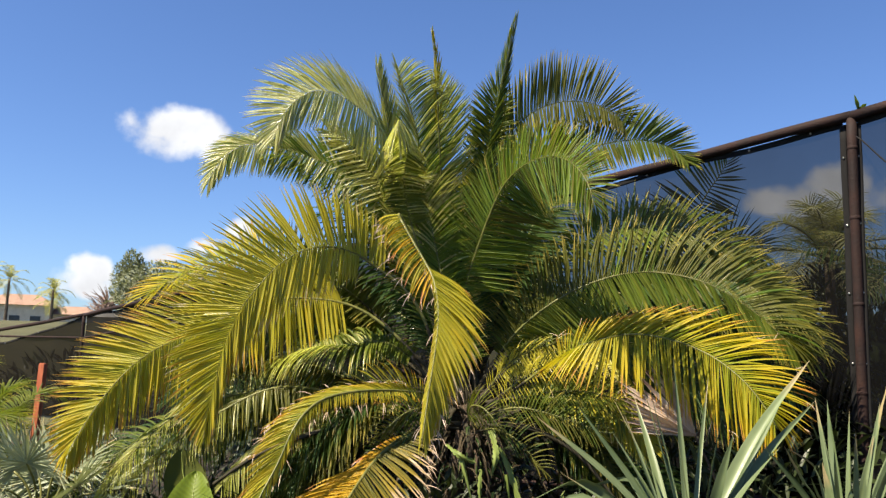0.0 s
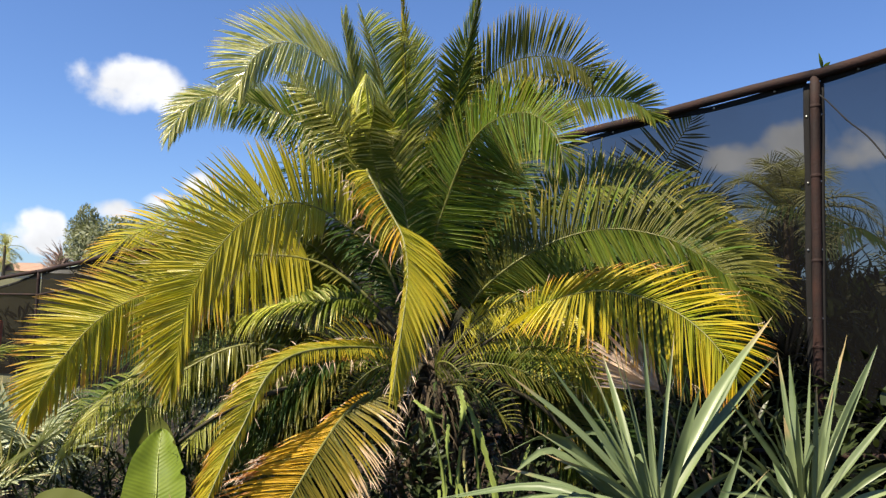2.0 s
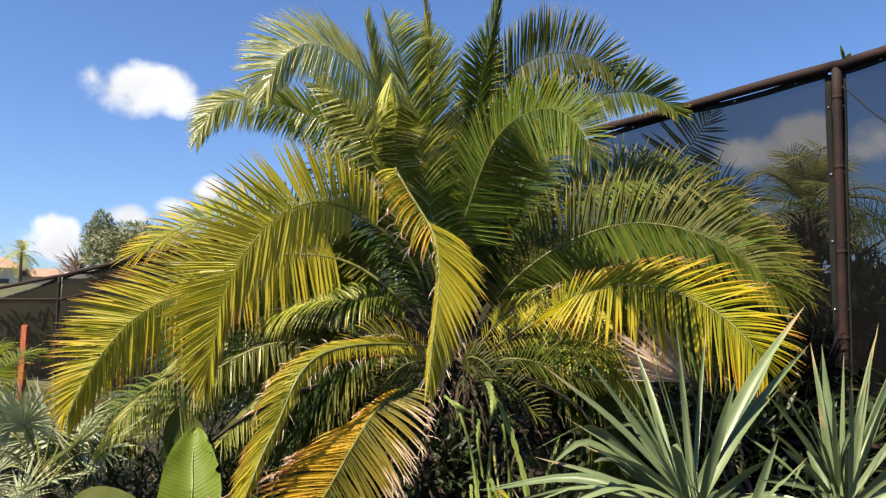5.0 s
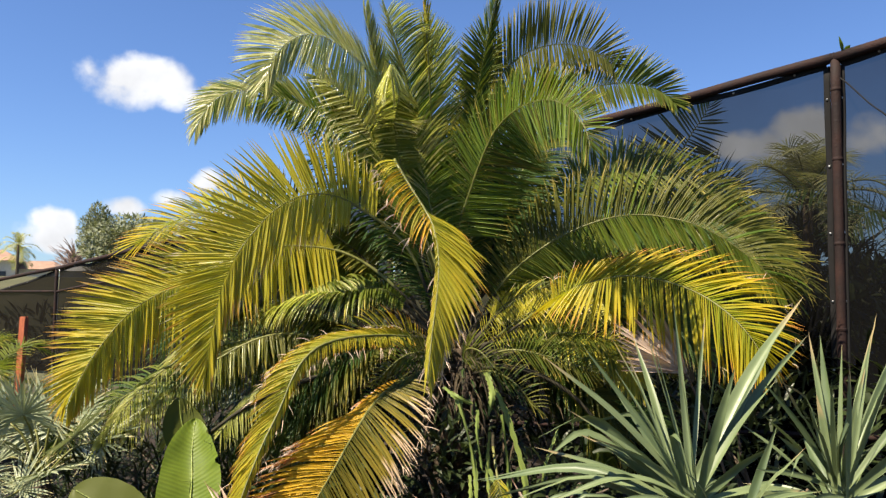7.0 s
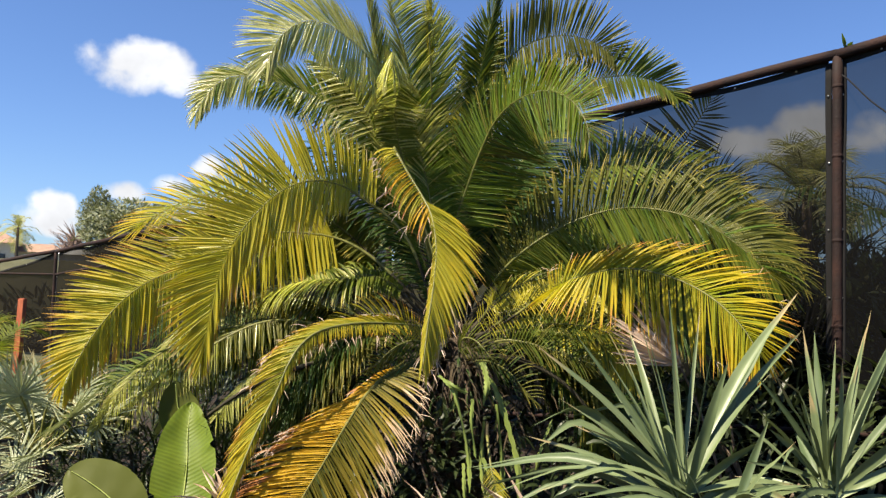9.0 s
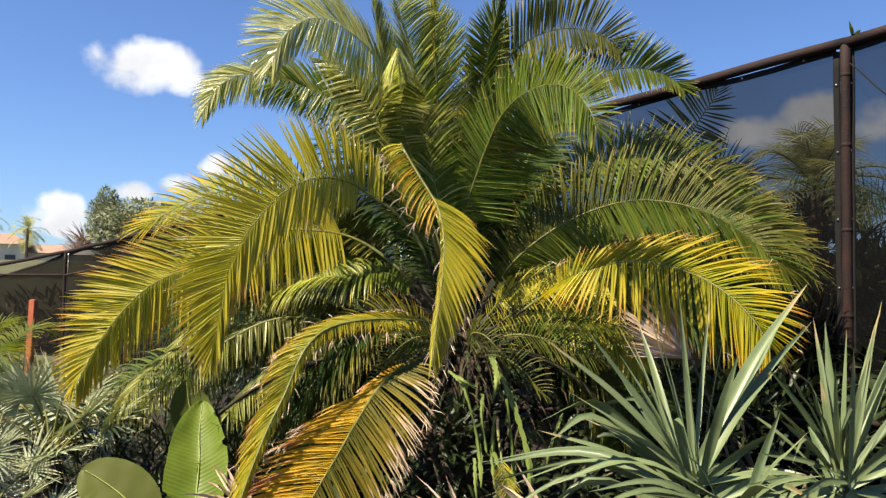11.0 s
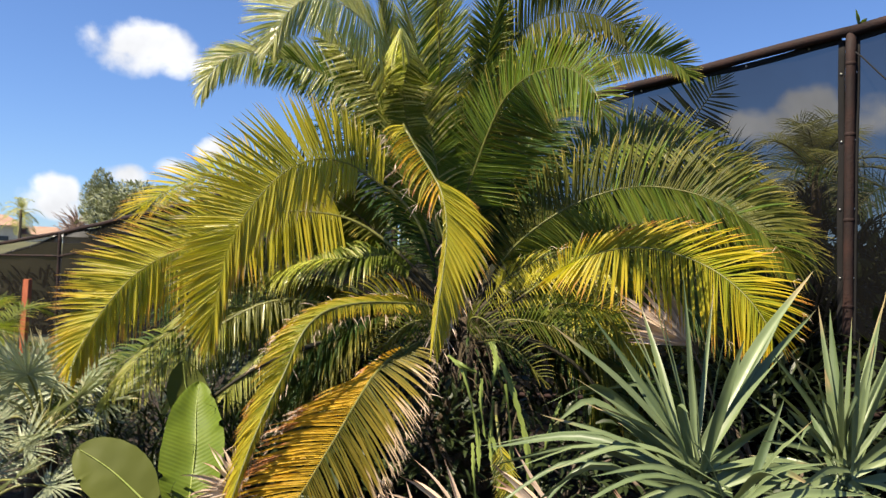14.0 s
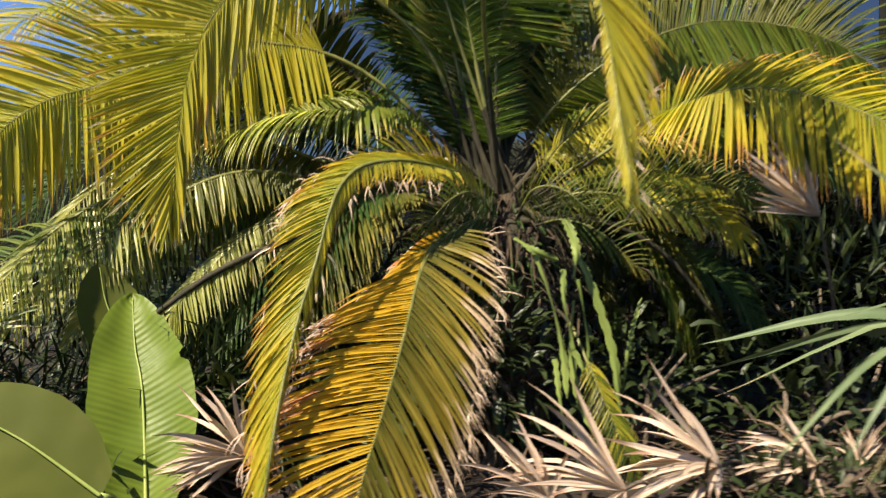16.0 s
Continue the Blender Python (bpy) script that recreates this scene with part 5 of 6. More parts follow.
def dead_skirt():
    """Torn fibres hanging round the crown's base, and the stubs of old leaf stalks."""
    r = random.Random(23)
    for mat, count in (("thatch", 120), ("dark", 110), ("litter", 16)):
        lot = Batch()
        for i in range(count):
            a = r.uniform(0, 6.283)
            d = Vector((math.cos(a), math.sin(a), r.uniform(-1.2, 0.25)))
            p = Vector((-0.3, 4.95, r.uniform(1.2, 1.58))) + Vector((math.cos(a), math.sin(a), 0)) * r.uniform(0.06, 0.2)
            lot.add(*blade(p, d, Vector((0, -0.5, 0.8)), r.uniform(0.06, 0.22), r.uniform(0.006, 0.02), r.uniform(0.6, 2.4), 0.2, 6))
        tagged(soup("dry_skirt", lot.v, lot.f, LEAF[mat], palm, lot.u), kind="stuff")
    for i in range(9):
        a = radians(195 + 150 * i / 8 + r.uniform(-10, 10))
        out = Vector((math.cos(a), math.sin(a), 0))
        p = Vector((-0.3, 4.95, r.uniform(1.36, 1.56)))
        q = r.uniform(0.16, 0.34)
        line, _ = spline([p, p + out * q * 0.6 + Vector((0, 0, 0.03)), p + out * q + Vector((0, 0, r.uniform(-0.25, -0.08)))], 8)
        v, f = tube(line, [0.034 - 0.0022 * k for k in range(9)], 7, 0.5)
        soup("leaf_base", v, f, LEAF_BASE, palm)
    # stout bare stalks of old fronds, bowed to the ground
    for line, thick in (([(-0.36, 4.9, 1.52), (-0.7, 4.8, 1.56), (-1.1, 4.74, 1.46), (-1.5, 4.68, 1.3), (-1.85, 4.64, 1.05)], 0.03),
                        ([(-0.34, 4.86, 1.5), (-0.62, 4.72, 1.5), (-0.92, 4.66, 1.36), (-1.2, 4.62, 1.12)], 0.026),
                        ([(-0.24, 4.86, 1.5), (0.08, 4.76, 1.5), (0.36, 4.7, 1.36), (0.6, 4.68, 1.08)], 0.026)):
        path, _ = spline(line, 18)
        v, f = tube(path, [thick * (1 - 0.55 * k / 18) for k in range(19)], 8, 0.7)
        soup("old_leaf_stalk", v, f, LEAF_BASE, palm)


dead_skirt()

# ---- yuccas ----


def sword(owner, base, tip, width, sag):
    base, tip = Vector(base), Vector(tip)
    d = tip - base
    mid = base.lerp(tip, 0.5) + Vector((0, 0, sag * d.length))
    line = [base, mid, tip]
    if rng.random() < 0.22:
        # a blade that has snapped over part of the way up
        bend = base.lerp(tip, rng.uniform(0.55, 0.75)) + Vector((0, 0, sag * d.length * 0.8))
        line = [base, base.lerp(bend, 0.55) + Vector((0, 0, 0.01)), bend, bend + (tip - bend).length * (d.normalized() + Vector((rng.uniform(-0.5, 0.5), -0.3, rng.uniform(-1.3, -0.5)))).normalized()]
    path, length = spline(line, 12)
    across = d.cross(Vector((0.15, -0.75, 0.6))).normalized()
    twist = rng.uniform(-1.1, 1.1)
    across = Matrix.Rotation(rng.uniform(-0.9, 0.9), 3, d.normalized()) @ across
    verts, faces, uvs = [], [], []
    for i, p in enumerate(path):
        s = i / 12
        t = (path[min(i + 1, 12)] - path[max(i - 1, 0)]).normalized()
        c = across - t * across.dot(t)
        c = (Matrix.Rotation(twist * s, 3, t) @ c).normalized()
        nrm = c.cross(t)
        if nrm.y > 0:
            nrm = -nrm
        w = width * (0.6 + 0.4 * s / 0.35 if s < 0.35 else max(1 - ((s - 0.35) / 0.65) ** 2.1, 0.015))
        lift = 0.14 * w
        verts += [p - c * (w / 2) + nrm * lift, p - c * (w / 4) + nrm * lift * 0.25, p, p + c * (w / 4) + nrm * lift * 0.25, p + c * (w / 2) + nrm * lift]
        uvs += [(k / 4, s) for k in range(5)]
    for i in range(12):
        for k in range(4):
            a = i * 5 + k
            faces.append((a, a + 1, a + 6, a + 5))
    return soup("sword_leaf", verts, faces, LEAF["sword"], owner, uvs)


def yucca(heart, tips, label, full=False, wide=1.0, inner=24):
    h = Vector(heart)
    g = ground_height(h.x, h.y)
    plant = thing("yucca", (h.x, h.y, g), label, "yucca", "yuccas in the bed")
    path = [Vector((h.x + 0.02 * math.sin(k), h.y, g - 0.05 + (h.z - g - 0.04) * k / 8)) for k in range(9)]
    v, f = tube(path, [0.045 + 0.01 * math.sin(k * 2.1) for k in range(9)], 12)
    soup("stem", v, f, TRUNK, plant)
    more = [(x + rng.uniform(-0.08, 0.08), y + rng.uniform(-0.14, 0.18), z + rng.uniform(-0.15, 0.04)) for x, y, z in tips[::3]] if full else []
    for tip in tips + more:
        t = Vector(tip)
        far = (t - h).normalized()
        sword(plant, h + far * 0.03 + Vector((rng.uniform(-0.03, 0.03), rng.uniform(-0.03, 0.03), rng.uniform(-0.06, 0.04))), t, wide * (0.021 + 0.026 * rng.random() ** 1.6), rng.uniform(0.0, 0.05) + (0.04 if wide == 1 else 0.15) * (1 - abs(far.z)))
    for i in range(inner):
        a, e = i * 2.39996, radians(rng.uniform(-78, 45))
        d = Vector((math.cos(a) * math.cos(e), math.sin(a) * math.cos(e), math.sin(e)))
        d.y = abs(d.y) if e > 0.1 else d.y * 0.7
        sword(plant, h + d * 0.03 - Vector((0, 0, rng.uniform(0.0, 0.1))), h + d * rng.uniform(0.30, 0.50) - Vector((0, 0, 0.05)), rng.uniform(0.03, 0.045), 0.06)


yucca((0.65, 3.14, 1.13), [(0.63, 3.35, 1.92), (0.5, 3.35, 1.84), (0.42, 3.25, 1.7), (0.36, 3.34, 1.67), (0.23, 3.13, 1.73), (0.07, 3.07, 1.69), (0.03, 3.07, 1.57), (0.04, 3.03, 1.35), (1.11, 3.5, 1.78), (0.82, 3.57, 1.85), (1.22, 3.5, 1.93), (1.28, 3.62, 1.76), (0.57, 2.96, 1.64), (0.77, 2.98, 1.66), (0.15, 3.03, 1.5), (0.5, 3.55, 1.76), (0.38, 3.35, 1.55), (0.59, 3.46, 1.67), (0.25, 2.95, 1.4), (1.03, 3.3, 1.59), (0.45, 2.91, 1.43)], 'yucca, sunlit grey-green sword leaves fanning upward', True)
yucca((1.24, 3.24, 1.14), [(1.25, 3.41, 1.77), (1.3, 3.32, 1.74), (1.42, 3.33, 1.77), (0.98, 3.1, 1.61), (0.87, 2.99, 1.49), (1.19, 3.52, 1.62), (1.42, 3.13, 1.69), (1.0, 2.9, 1.53), (1.61, 3.25, 1.6), (1.54, 3.05, 1.46), (0.81, 2.9, 1.31), (1.59, 3.64, 1.86), (0.89, 2.9, 1.43), (1.08, 2.9, 1.63), (1.12, 2.81, 1.6), (1.68, 3.55, 1.82), (0.75, 2.9, 1.19), (0.87, 2.71, 1.2), (1.15, 3.21, 1.69), (1.24, 3.12, 1.67)], 'yucca, dense grey-green sword leaves', True)
yucca((0.77, 3.06, 1.07), [(-0.22, 2.91, 1.24), (-0.19, 3.33, 1.01), (-0.13, 3.53, 1.04), (0.06, 2.94, 1.16), (-0.24, 2.92, 1.0), (0.21, 2.85, 1.17), (0.5, 2.67, 1.35), (0.95, 2.8, 1.41), (0.96, 3.1, 1.44), (0.81, 2.6, 1.23), (0.96, 2.71, 1.28), (0.3, 2.56, 1.08), (0.05, 2.75, 1.02), (-0.11, 3.13, 1.05), (-0.1, 3.38, 1.09), (-0.16, 3.45, 1.13), (-0.29, 3.17, 1.02)], 'yucca, low grey-green sword leaves spreading sideways', False, 0.95, 10)

# ---- broad-leaved plant (bird of paradise) ----


def broad_leaf(owner, line, width, N, petiole_from, cup=0.12, seed=0, label="", widest=0.4, point=1.0, roll=0.0, tears=(), mat="broad"):
    """A paddle leaf on a stalk: raised midrib, fine cross ribs, a cupped section, a rolled tip where asked, edges torn at the given stations."""
    n = 56
    path, length = spline(line, n)
    face = Vector(N).normalized()
    verts, faces, uvs = [], [], []
    cols = 17
    for i, p in enumerate(path):
        s = i / n
        t = (path[min(i + 1, n)] - path[max(i - 1, 0)]).normalized()
        c = t.cross(face).normalized()
        nrm = c.cross(t)
        w = width * (math.sin(math.pi / 2 * (0.25 + 0.75 * s / widest)) ** 0.85 if s < widest else max(1 - ((s - widest) / (1 - widest)) ** (2.2 - point), 0.0) ** (0.5 + 0.4 * point))
        w = max(w, 0.004)
        for k in range(cols):
            u = k / (cols - 1) * 2 - 1
            edge = 1 + 0.035 * noise.noise((i * 0.22, u * 2, seed))
            for at, side in tears:
                if side * u > 0.3 and abs(s - at) < 0.02:
                    edge *= 1 - 0.2 * (abs(u) - 0.3)
            lift = cup * w * abs(u) ** 1.4 + (0.012 if mat == "broad" else 0.004) * noise.noise((i * 0.09, u * 1.6, seed + 4)) + (0.0006 * math.sin(i * 2.5) if mat == "broad" else 0)
            turned = roll * max(s - 0.6, 0) / 0.4 * abs(u)
            verts.append(p + c * (u * w / 2 * edge * math.cos(turned)) + nrm * (lift + w / 2 * math.sin(turned)) + t * (abs(u) * 0.06 * width))
            uvs.append((k / (cols - 1), s))
    for i in range(n):
        for k in range(cols - 1):
            a = i * cols + k
            faces.append((a, a + 1, a + cols + 1, a + cols))
    leaf = soup("leaf_blade", verts, faces, LEAF[mat], owner, uvs, label=label)
    v, f = tube([p + face * 0.006 for p in path], [0.006 * (1 - 0.8 * i / n) for i in range(n + 1)], 8, hint=face)
    soup("midrib", v, f, MIDRIB, leaf)
    base = Vector(line[0])
    stalk, _ = spline([petiole_from, Vector(petiole_from).lerp(base, 0.6) + Vector((0, 0, 0.05)), base], 12)
    v, f = tube(stalk, [0.02 - 0.008 * i / 12 for i in range(13)], 8)
    soup("leaf_stalk", v, f, MIDRIB, owner)


paradise = thing("bird_of_paradise", (-1.75, 4.25, ground_height(-1.75, 4.25)), "broad-leaved plant with large glossy paddle leaves", "plant")
foot = (-1.68, 4.15, ground_height(-1.68, 4.15) - 0.03)
broad_leaf(paradise, [(-1.69, 4.1, 0.52), (-1.734, 4.3, 0.886), (-1.775, 4.40, 1.04), (-1.80, 4.50, 1.2)], 0.34, (0.1, -0.88, 0.45), foot, 0.2, 0, "upright bright green paddle leaf", 0.42, 0.35, 0.0, ((0.62, 1), (0.86, 1), (0.3, -1)))
# This leaf and the next take the dimmed colour in place of shade.
broad_leaf(paradise, [(-1.77, 3.84, 0.69), (-1.95, 3.85, 0.835), (-2.06, 3.855, 0.905), (-2.15, 3.86, 0.95)], 0.31, (0.25, -0.8, 0.55), (-1.7, 4.0, ground_height(-1.7, 4.0) - 0.03), 0.06, 3, "olive green paddle leaf tilted over", 0.45, 0.1, 0.0, ((0.72, -1),), "dull")
broad_leaf(paradise, [(-1.76, 4.52, 0.8), (-1.84, 4.55, 1.03), (-1.905, 4.57, 1.18), (-1.93, 4.58, 1.31)], 0.24, (0.55, -0.83, -0.1), (-1.7, 4.4, ground_height(-1.7, 4.4) - 0.03), 0.12, 5, "green rolled paddle leaf, coloured dark for shade", 0.6, 0.3, 0.0, (), "dull")

# ---- fan palms ----


def fan_leaf(owner, hub, way, face, radius, mat, spread=250, segs=26, stalk_from=None, folded=0.25, droop=0.2, ragged=True):
    """A fan leaf: stiff segments joined near the hub, split further out, on a thin stalk."""
    hub, way, face = Vector(hub), Vector(way).normalized(), Vector(face).normalized()
    c = way.cross(face).normalized()
    face = c.cross(way)
    lot = Batch()
    for i in range(segs):
        a = radians(spread) * (i / (segs - 1) - 0.5)
        d = way * math.cos(a) + c * math.sin(a) + face * rng.uniform(-0.08, 0.12)
        worn = mat == "dead" and ragged
        if worn and rng.random() < 0.18:
            continue
        d = d + (c * rng.gauss(0, 0.1) + face * rng.gauss(0, 0.16) if worn else c * 0)
        lot.add(*blade(hub, d, face + c * rng.gauss(0, 0.8 if worn else 0.35), (rng.uniform(0.6, 1.05) if worn else 1) * radius * (1 - 0.25 * (abs(a) / radians(spread / 2)) ** 2) * rng.uniform(0.9, 1.06), radius * (0.045 if mat == "fan" else 0.05), droop * rng.uniform(0.1, 1.9 if worn else 1.5), folded, 7, rng.uniform(-0.5, 0.6) if worn else rng.uniform(-0.1, 0.1), 0.45))
    leaf = soup("fan_leaf", lot.v, lot.f, LEAF[mat], owner, lot.u)
    if stalk_from is not None:
        path, _ = spline([stalk_from, Vector(stalk_from).lerp(hub, 0.55) + Vector((0, 0, 0.06)), hub], 10)
        v, f = tube(path, [0.010 - 0.004 * i / 10 for i in range(11)], 6)
        soup("leaf_stalk", v, f, RACHIS if mat != "dead" else BARK, leaf)
    return leaf


def fan_palm(x, y, height, leaves, radius, mat, label, seed):
    r = random.Random(seed)
    g = ground_height(x, y)
    plant = thing("fan_palm", (x, y, g), label, "fan palm", "fan palms in the bed")
    path = [Vector((x, y, g - 0.05 + (height * 0.55) * k / 6)) for k in range(7)]
    v, f = tube(path, [0.09, 0.1, 0.095, 0.09, 0.08, 0.07, 0.05], 10)
    soup("stem", v, f, TRUNK, plant)
    top = path[-1]
    for i in range(leaves):
        a = i * 2.39996 + r.uniform(-0.2, 0.2)
        e = radians(80 - 75 * (i / leaves) + r.uniform(-8, 8))
        d = Vector((math.cos(a) * math.cos(e), math.sin(a) * math.cos(e), math.sin(e)))
        hub = top + d * r.uniform(0.30, 0.45)
        fan_leaf(plant, hub, (d + Vector((0, -0.15, 0))).normalized(), Vector((0, -0.35, 0.9)) + d * -0.3, radius * r.uniform(0.85, 1.1), mat, 240, 32, top)


fan_palm(-2.72, 4.55, 0.75, 12, 0.34, "fan", "small fan palm with silvery blue-green leaves", 3)
fan_palm(-3.3, 4.1, 0.62, 12, 0.34, "fan", "low fan palm with silvery split leaves", 4)
fan_palm(-2.75, 3.95, 0.3, 9, 0.27, "fan", "low fan palm with silvery split leaves", 5)


def dead_leaf(hub, way, face, radius, spread, label="dry tan fan palm leaf fallen among the plants", stalk=None, ragged=True):
    t = thing("dead_fan_leaf", hub, label, "dead leaf", "dead fan leaves")
    h = Vector(hub)
    fan_leaf(t, h, way, face, radius, "dead", spread, 26, stalk or (h.x - way[0] * 0.25, h.y + 0.12, ground_height(h.x, h.y + 0.12)), 0.35, 0.35 if ragged else 0.08, ragged)


dead_leaf((0.23, 4.01, 0.62), (-0.95, -0.1, 0.25), (0, -0.75, 0.65), 0.56, 105)
dead_leaf((-0.21, 3.83, 0.62), (-0.9, -0.15, 0.3), (0, -0.75, 0.65), 0.5, 115)
dead_leaf((-0.45, 3.84, 0.6), (-0.6, -0.15, 0.5), (0, -0.75, 0.65), 0.36, 110)
dead_leaf((-1.38, 4.0, 0.74), (-0.75, -0.2, 0.5), (-0.1, -0.9, 0.3), 0.36, 95)
dead_leaf((-1.41, 4.12, 0.7), (-0.95, -0.1, 0.0), (0, -0.85, 0.4), 0.28, 60)
dead_leaf((0.62, 4.02, 0.6), (-0.85, -0.1, 0.35), (0, -0.8, 0.6), 0.42, 95)
dead_leaf((0.9, 4.15, 0.55), (0.2, 0.1, 0.9), (0, -0.9, 0.3), 0.2, 80)
dead_leaf((0.95, 4.46, 1.52), (-0.72, -0.12, 0.6), (-0.25, -0.8, 0.5), 0.48, 70, "dry tan fan palm leaf hanging under the palm", (1.3, 4.75, 0.72), False)

# ---- climbing cactus hanging from the palm trunk ----


def cactus_stem(owner, pts, width):
    path, length = spline(pts, 36)
    verts, faces, uvs = [], [], []
    for i, p in enumerate(path):
        s = i / 36
        t = (path[min(i + 1, 36)] - path[max(i - 1, 0)]).normalized()
        c = t.cross(Vector((0.2, -1, 0.2))).normalized()
        nrm = c.cross(t)
        c = (Matrix.Rotation(0.9 * math.sin(s * 5 + width * 300), 3, t) @ c).normalized()
        nrm = c.cross(t)
        for u, out in ((-1, 0.0), (-0.25, 0.0), (0, 0.007), (0.25, 0.0), (1, 0.0)):
            saw = 0.62 + 0.38 * abs(math.sin(i * 0.78 + (0.8 if u > 0 else 0))) if abs(u) == 1 else 1
            w = width * saw * (1 if s < 0.9 else max(1 - (s - 0.9) / 0.1, 0.1))
            verts.append(p + c * (u * w / 2) + nrm * out)
            uvs.append((0.5 + u / 2, s))
    for i in range(36):
        for k in range(4):
            faces.append((i * 5 + k, i * 5 + k + 1, i * 5 + 6 + k, i * 5 + 5 + k))
    soup("cactus_stem", verts, faces, LEAF["cactus"], owner, uvs)


cactus = thing("climbing_cactus", (-0.22, 4.6, ground_height(-0.22, 4.6)), "climbing cactus with flat notched green stems on a palm trunk", "cactus")
cactus_stem(cactus, [(-0.121, 4.52, 1.172), (-0.131, 4.52, 1.012), (-0.118, 4.5, 0.83), (-0.066, 4.46, 0.654)], 0.035)
cactus_stem(cactus, [(-0.093, 4.62, 1.40), (-0.043, 4.6, 1.3), (0.014, 4.58, 1.139), (0.073, 4.56, 0.925), (0.091, 4.54, 0.685)], 0.039)
cactus_stem(cactus, [(-0.14, 4.56, 1.5), (-0.11, 4.52, 1.38), (-0.13, 4.5, 1.26)], 0.042)
cactus_stem(cactus, [(-0.301, 4.46, 1.36), (-0.252, 4.44, 1.2), (-0.205, 4.42, 1.0), (-0.19, 4.4, 0.8)], 0.031)
cactus_stem(cactus, [(-0.125, 4.5, 0.97), (-0.08, 4.47, 0.87), (-0.025, 4.45, 0.74), (-0.006, 4.43, 0.62)], 0.028)
cactus_stem(cactus, [(-0.382, 4.48, 1.42), (-0.305, 4.44, 1.37), (-0.214, 4.43, 1.334)], 0.035)
cactus_stem(cactus, [(-0.05, 4.65, 1.25), (-0.03, 4.63, 1.08), (-0.01, 4.62, 0.9), (-0.01, 4.6, 0.7)], 0.032)
cactus_stem(cactus, [(0.17, 4.7, 0.75), (0.2, 4.7, 0.941), (0.234, 4.72, 1.051), (0.279, 4.74, 1.162)], 0.025)
cactus_stem(cactus, [(-0.19, 4.45, 1.3), (-0.19, 4.43, 1.15), (-0.16, 4.4, 0.98)], 0.026)
cactus_stem(cactus, [(-0.23, 4.43, 0.95), (-0.22, 4.4, 0.8), (-0.2, 4.38, 0.6)], 0.025)


# ---- shrubs, litter ----


def leaf_cloud(lot, centre, size, count, length, width, seed, gaps=0.35, droop=0.3, upness=0.2):
    """Leaves thrown into an uneven crown, thinned where a noise field is low."""
    r = random.Random(seed)
    c = Vector(centre)
    made = 0
    while made < count:
        p = Vector((r.uniform(-1, 1), r.uniform(-1, 1), r.uniform(-1, 1)))
        if p.length > 1 or noise.noise(p * 2.3 + Vector((seed, 0, 0))) < gaps - 0.5:
            continue
        q = Vector((p.x * size[0], p.y * size[1], p.z * size[2]))
        d = (p + Vector((r.uniform(-0.8, 0.8), r.uniform(-0.8, 0.8), r.uniform(-0.6, 0.8) + upness))).normalized()
        fc = Vector((r.uniform(-0.5, 0.5), r.uniform(-0.8, 0.3), 1)).normalized()
        lot.add(*blade(c + q, d, fc, length * r.uniform(0.6, 1.3), width * r.uniform(0.7, 1.2), droop, 0.15, 4, 0, 0.4))
        made += 1


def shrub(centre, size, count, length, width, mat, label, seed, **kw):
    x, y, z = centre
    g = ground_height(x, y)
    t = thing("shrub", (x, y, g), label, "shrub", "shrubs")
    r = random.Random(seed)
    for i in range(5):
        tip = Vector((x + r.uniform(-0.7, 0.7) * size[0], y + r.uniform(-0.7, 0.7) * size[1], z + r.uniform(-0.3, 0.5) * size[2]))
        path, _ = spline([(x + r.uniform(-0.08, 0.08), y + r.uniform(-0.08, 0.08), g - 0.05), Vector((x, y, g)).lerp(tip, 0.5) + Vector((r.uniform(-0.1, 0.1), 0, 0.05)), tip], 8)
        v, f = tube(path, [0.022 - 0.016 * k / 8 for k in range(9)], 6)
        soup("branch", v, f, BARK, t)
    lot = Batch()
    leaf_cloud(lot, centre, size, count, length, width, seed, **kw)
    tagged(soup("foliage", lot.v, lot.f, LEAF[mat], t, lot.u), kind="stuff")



def leaf_skirt():
    # Dark dead leaves added to fill the shadowed hollow under the crown.
    lot = Batch()
    leaf_cloud(lot, (-0.55, 4.9, 1.28), (0.42, 0.2, 0.36), 110, 0.24, 0.012, 31, gaps=0.1, droop=0.9, upness=-0.4)
    leaf_cloud(lot, (0.1, 5.05, 1.2), (0.4, 0.2, 0.4), 90, 0.24, 0.012, 32, gaps=0.1, droop=0.9, upness=-0.4)
    leaf_cloud(lot, (-0.3, 4.8, 1.5), (0.3, 0.18, 0.2), 70, 0.22, 0.011, 33, gaps=0.1, droop=0.9, upness=-0.2)
    tagged(soup("dead_leaf_skirt", lot.v, lot.f, LEAF["thatch"], palm, lot.u), kind="stuff")


leaf_skirt()
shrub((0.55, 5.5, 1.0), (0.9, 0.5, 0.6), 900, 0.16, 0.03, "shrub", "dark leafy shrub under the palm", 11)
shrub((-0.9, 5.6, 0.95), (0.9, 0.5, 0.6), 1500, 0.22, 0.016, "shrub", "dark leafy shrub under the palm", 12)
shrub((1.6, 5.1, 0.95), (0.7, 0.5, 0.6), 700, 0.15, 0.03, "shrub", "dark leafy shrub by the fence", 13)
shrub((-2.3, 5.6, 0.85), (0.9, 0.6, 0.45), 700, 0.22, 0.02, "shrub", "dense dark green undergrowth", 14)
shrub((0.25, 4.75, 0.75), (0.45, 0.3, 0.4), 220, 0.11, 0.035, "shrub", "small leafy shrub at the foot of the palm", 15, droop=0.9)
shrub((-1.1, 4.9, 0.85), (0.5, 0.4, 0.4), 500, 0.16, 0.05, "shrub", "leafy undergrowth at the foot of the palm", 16)
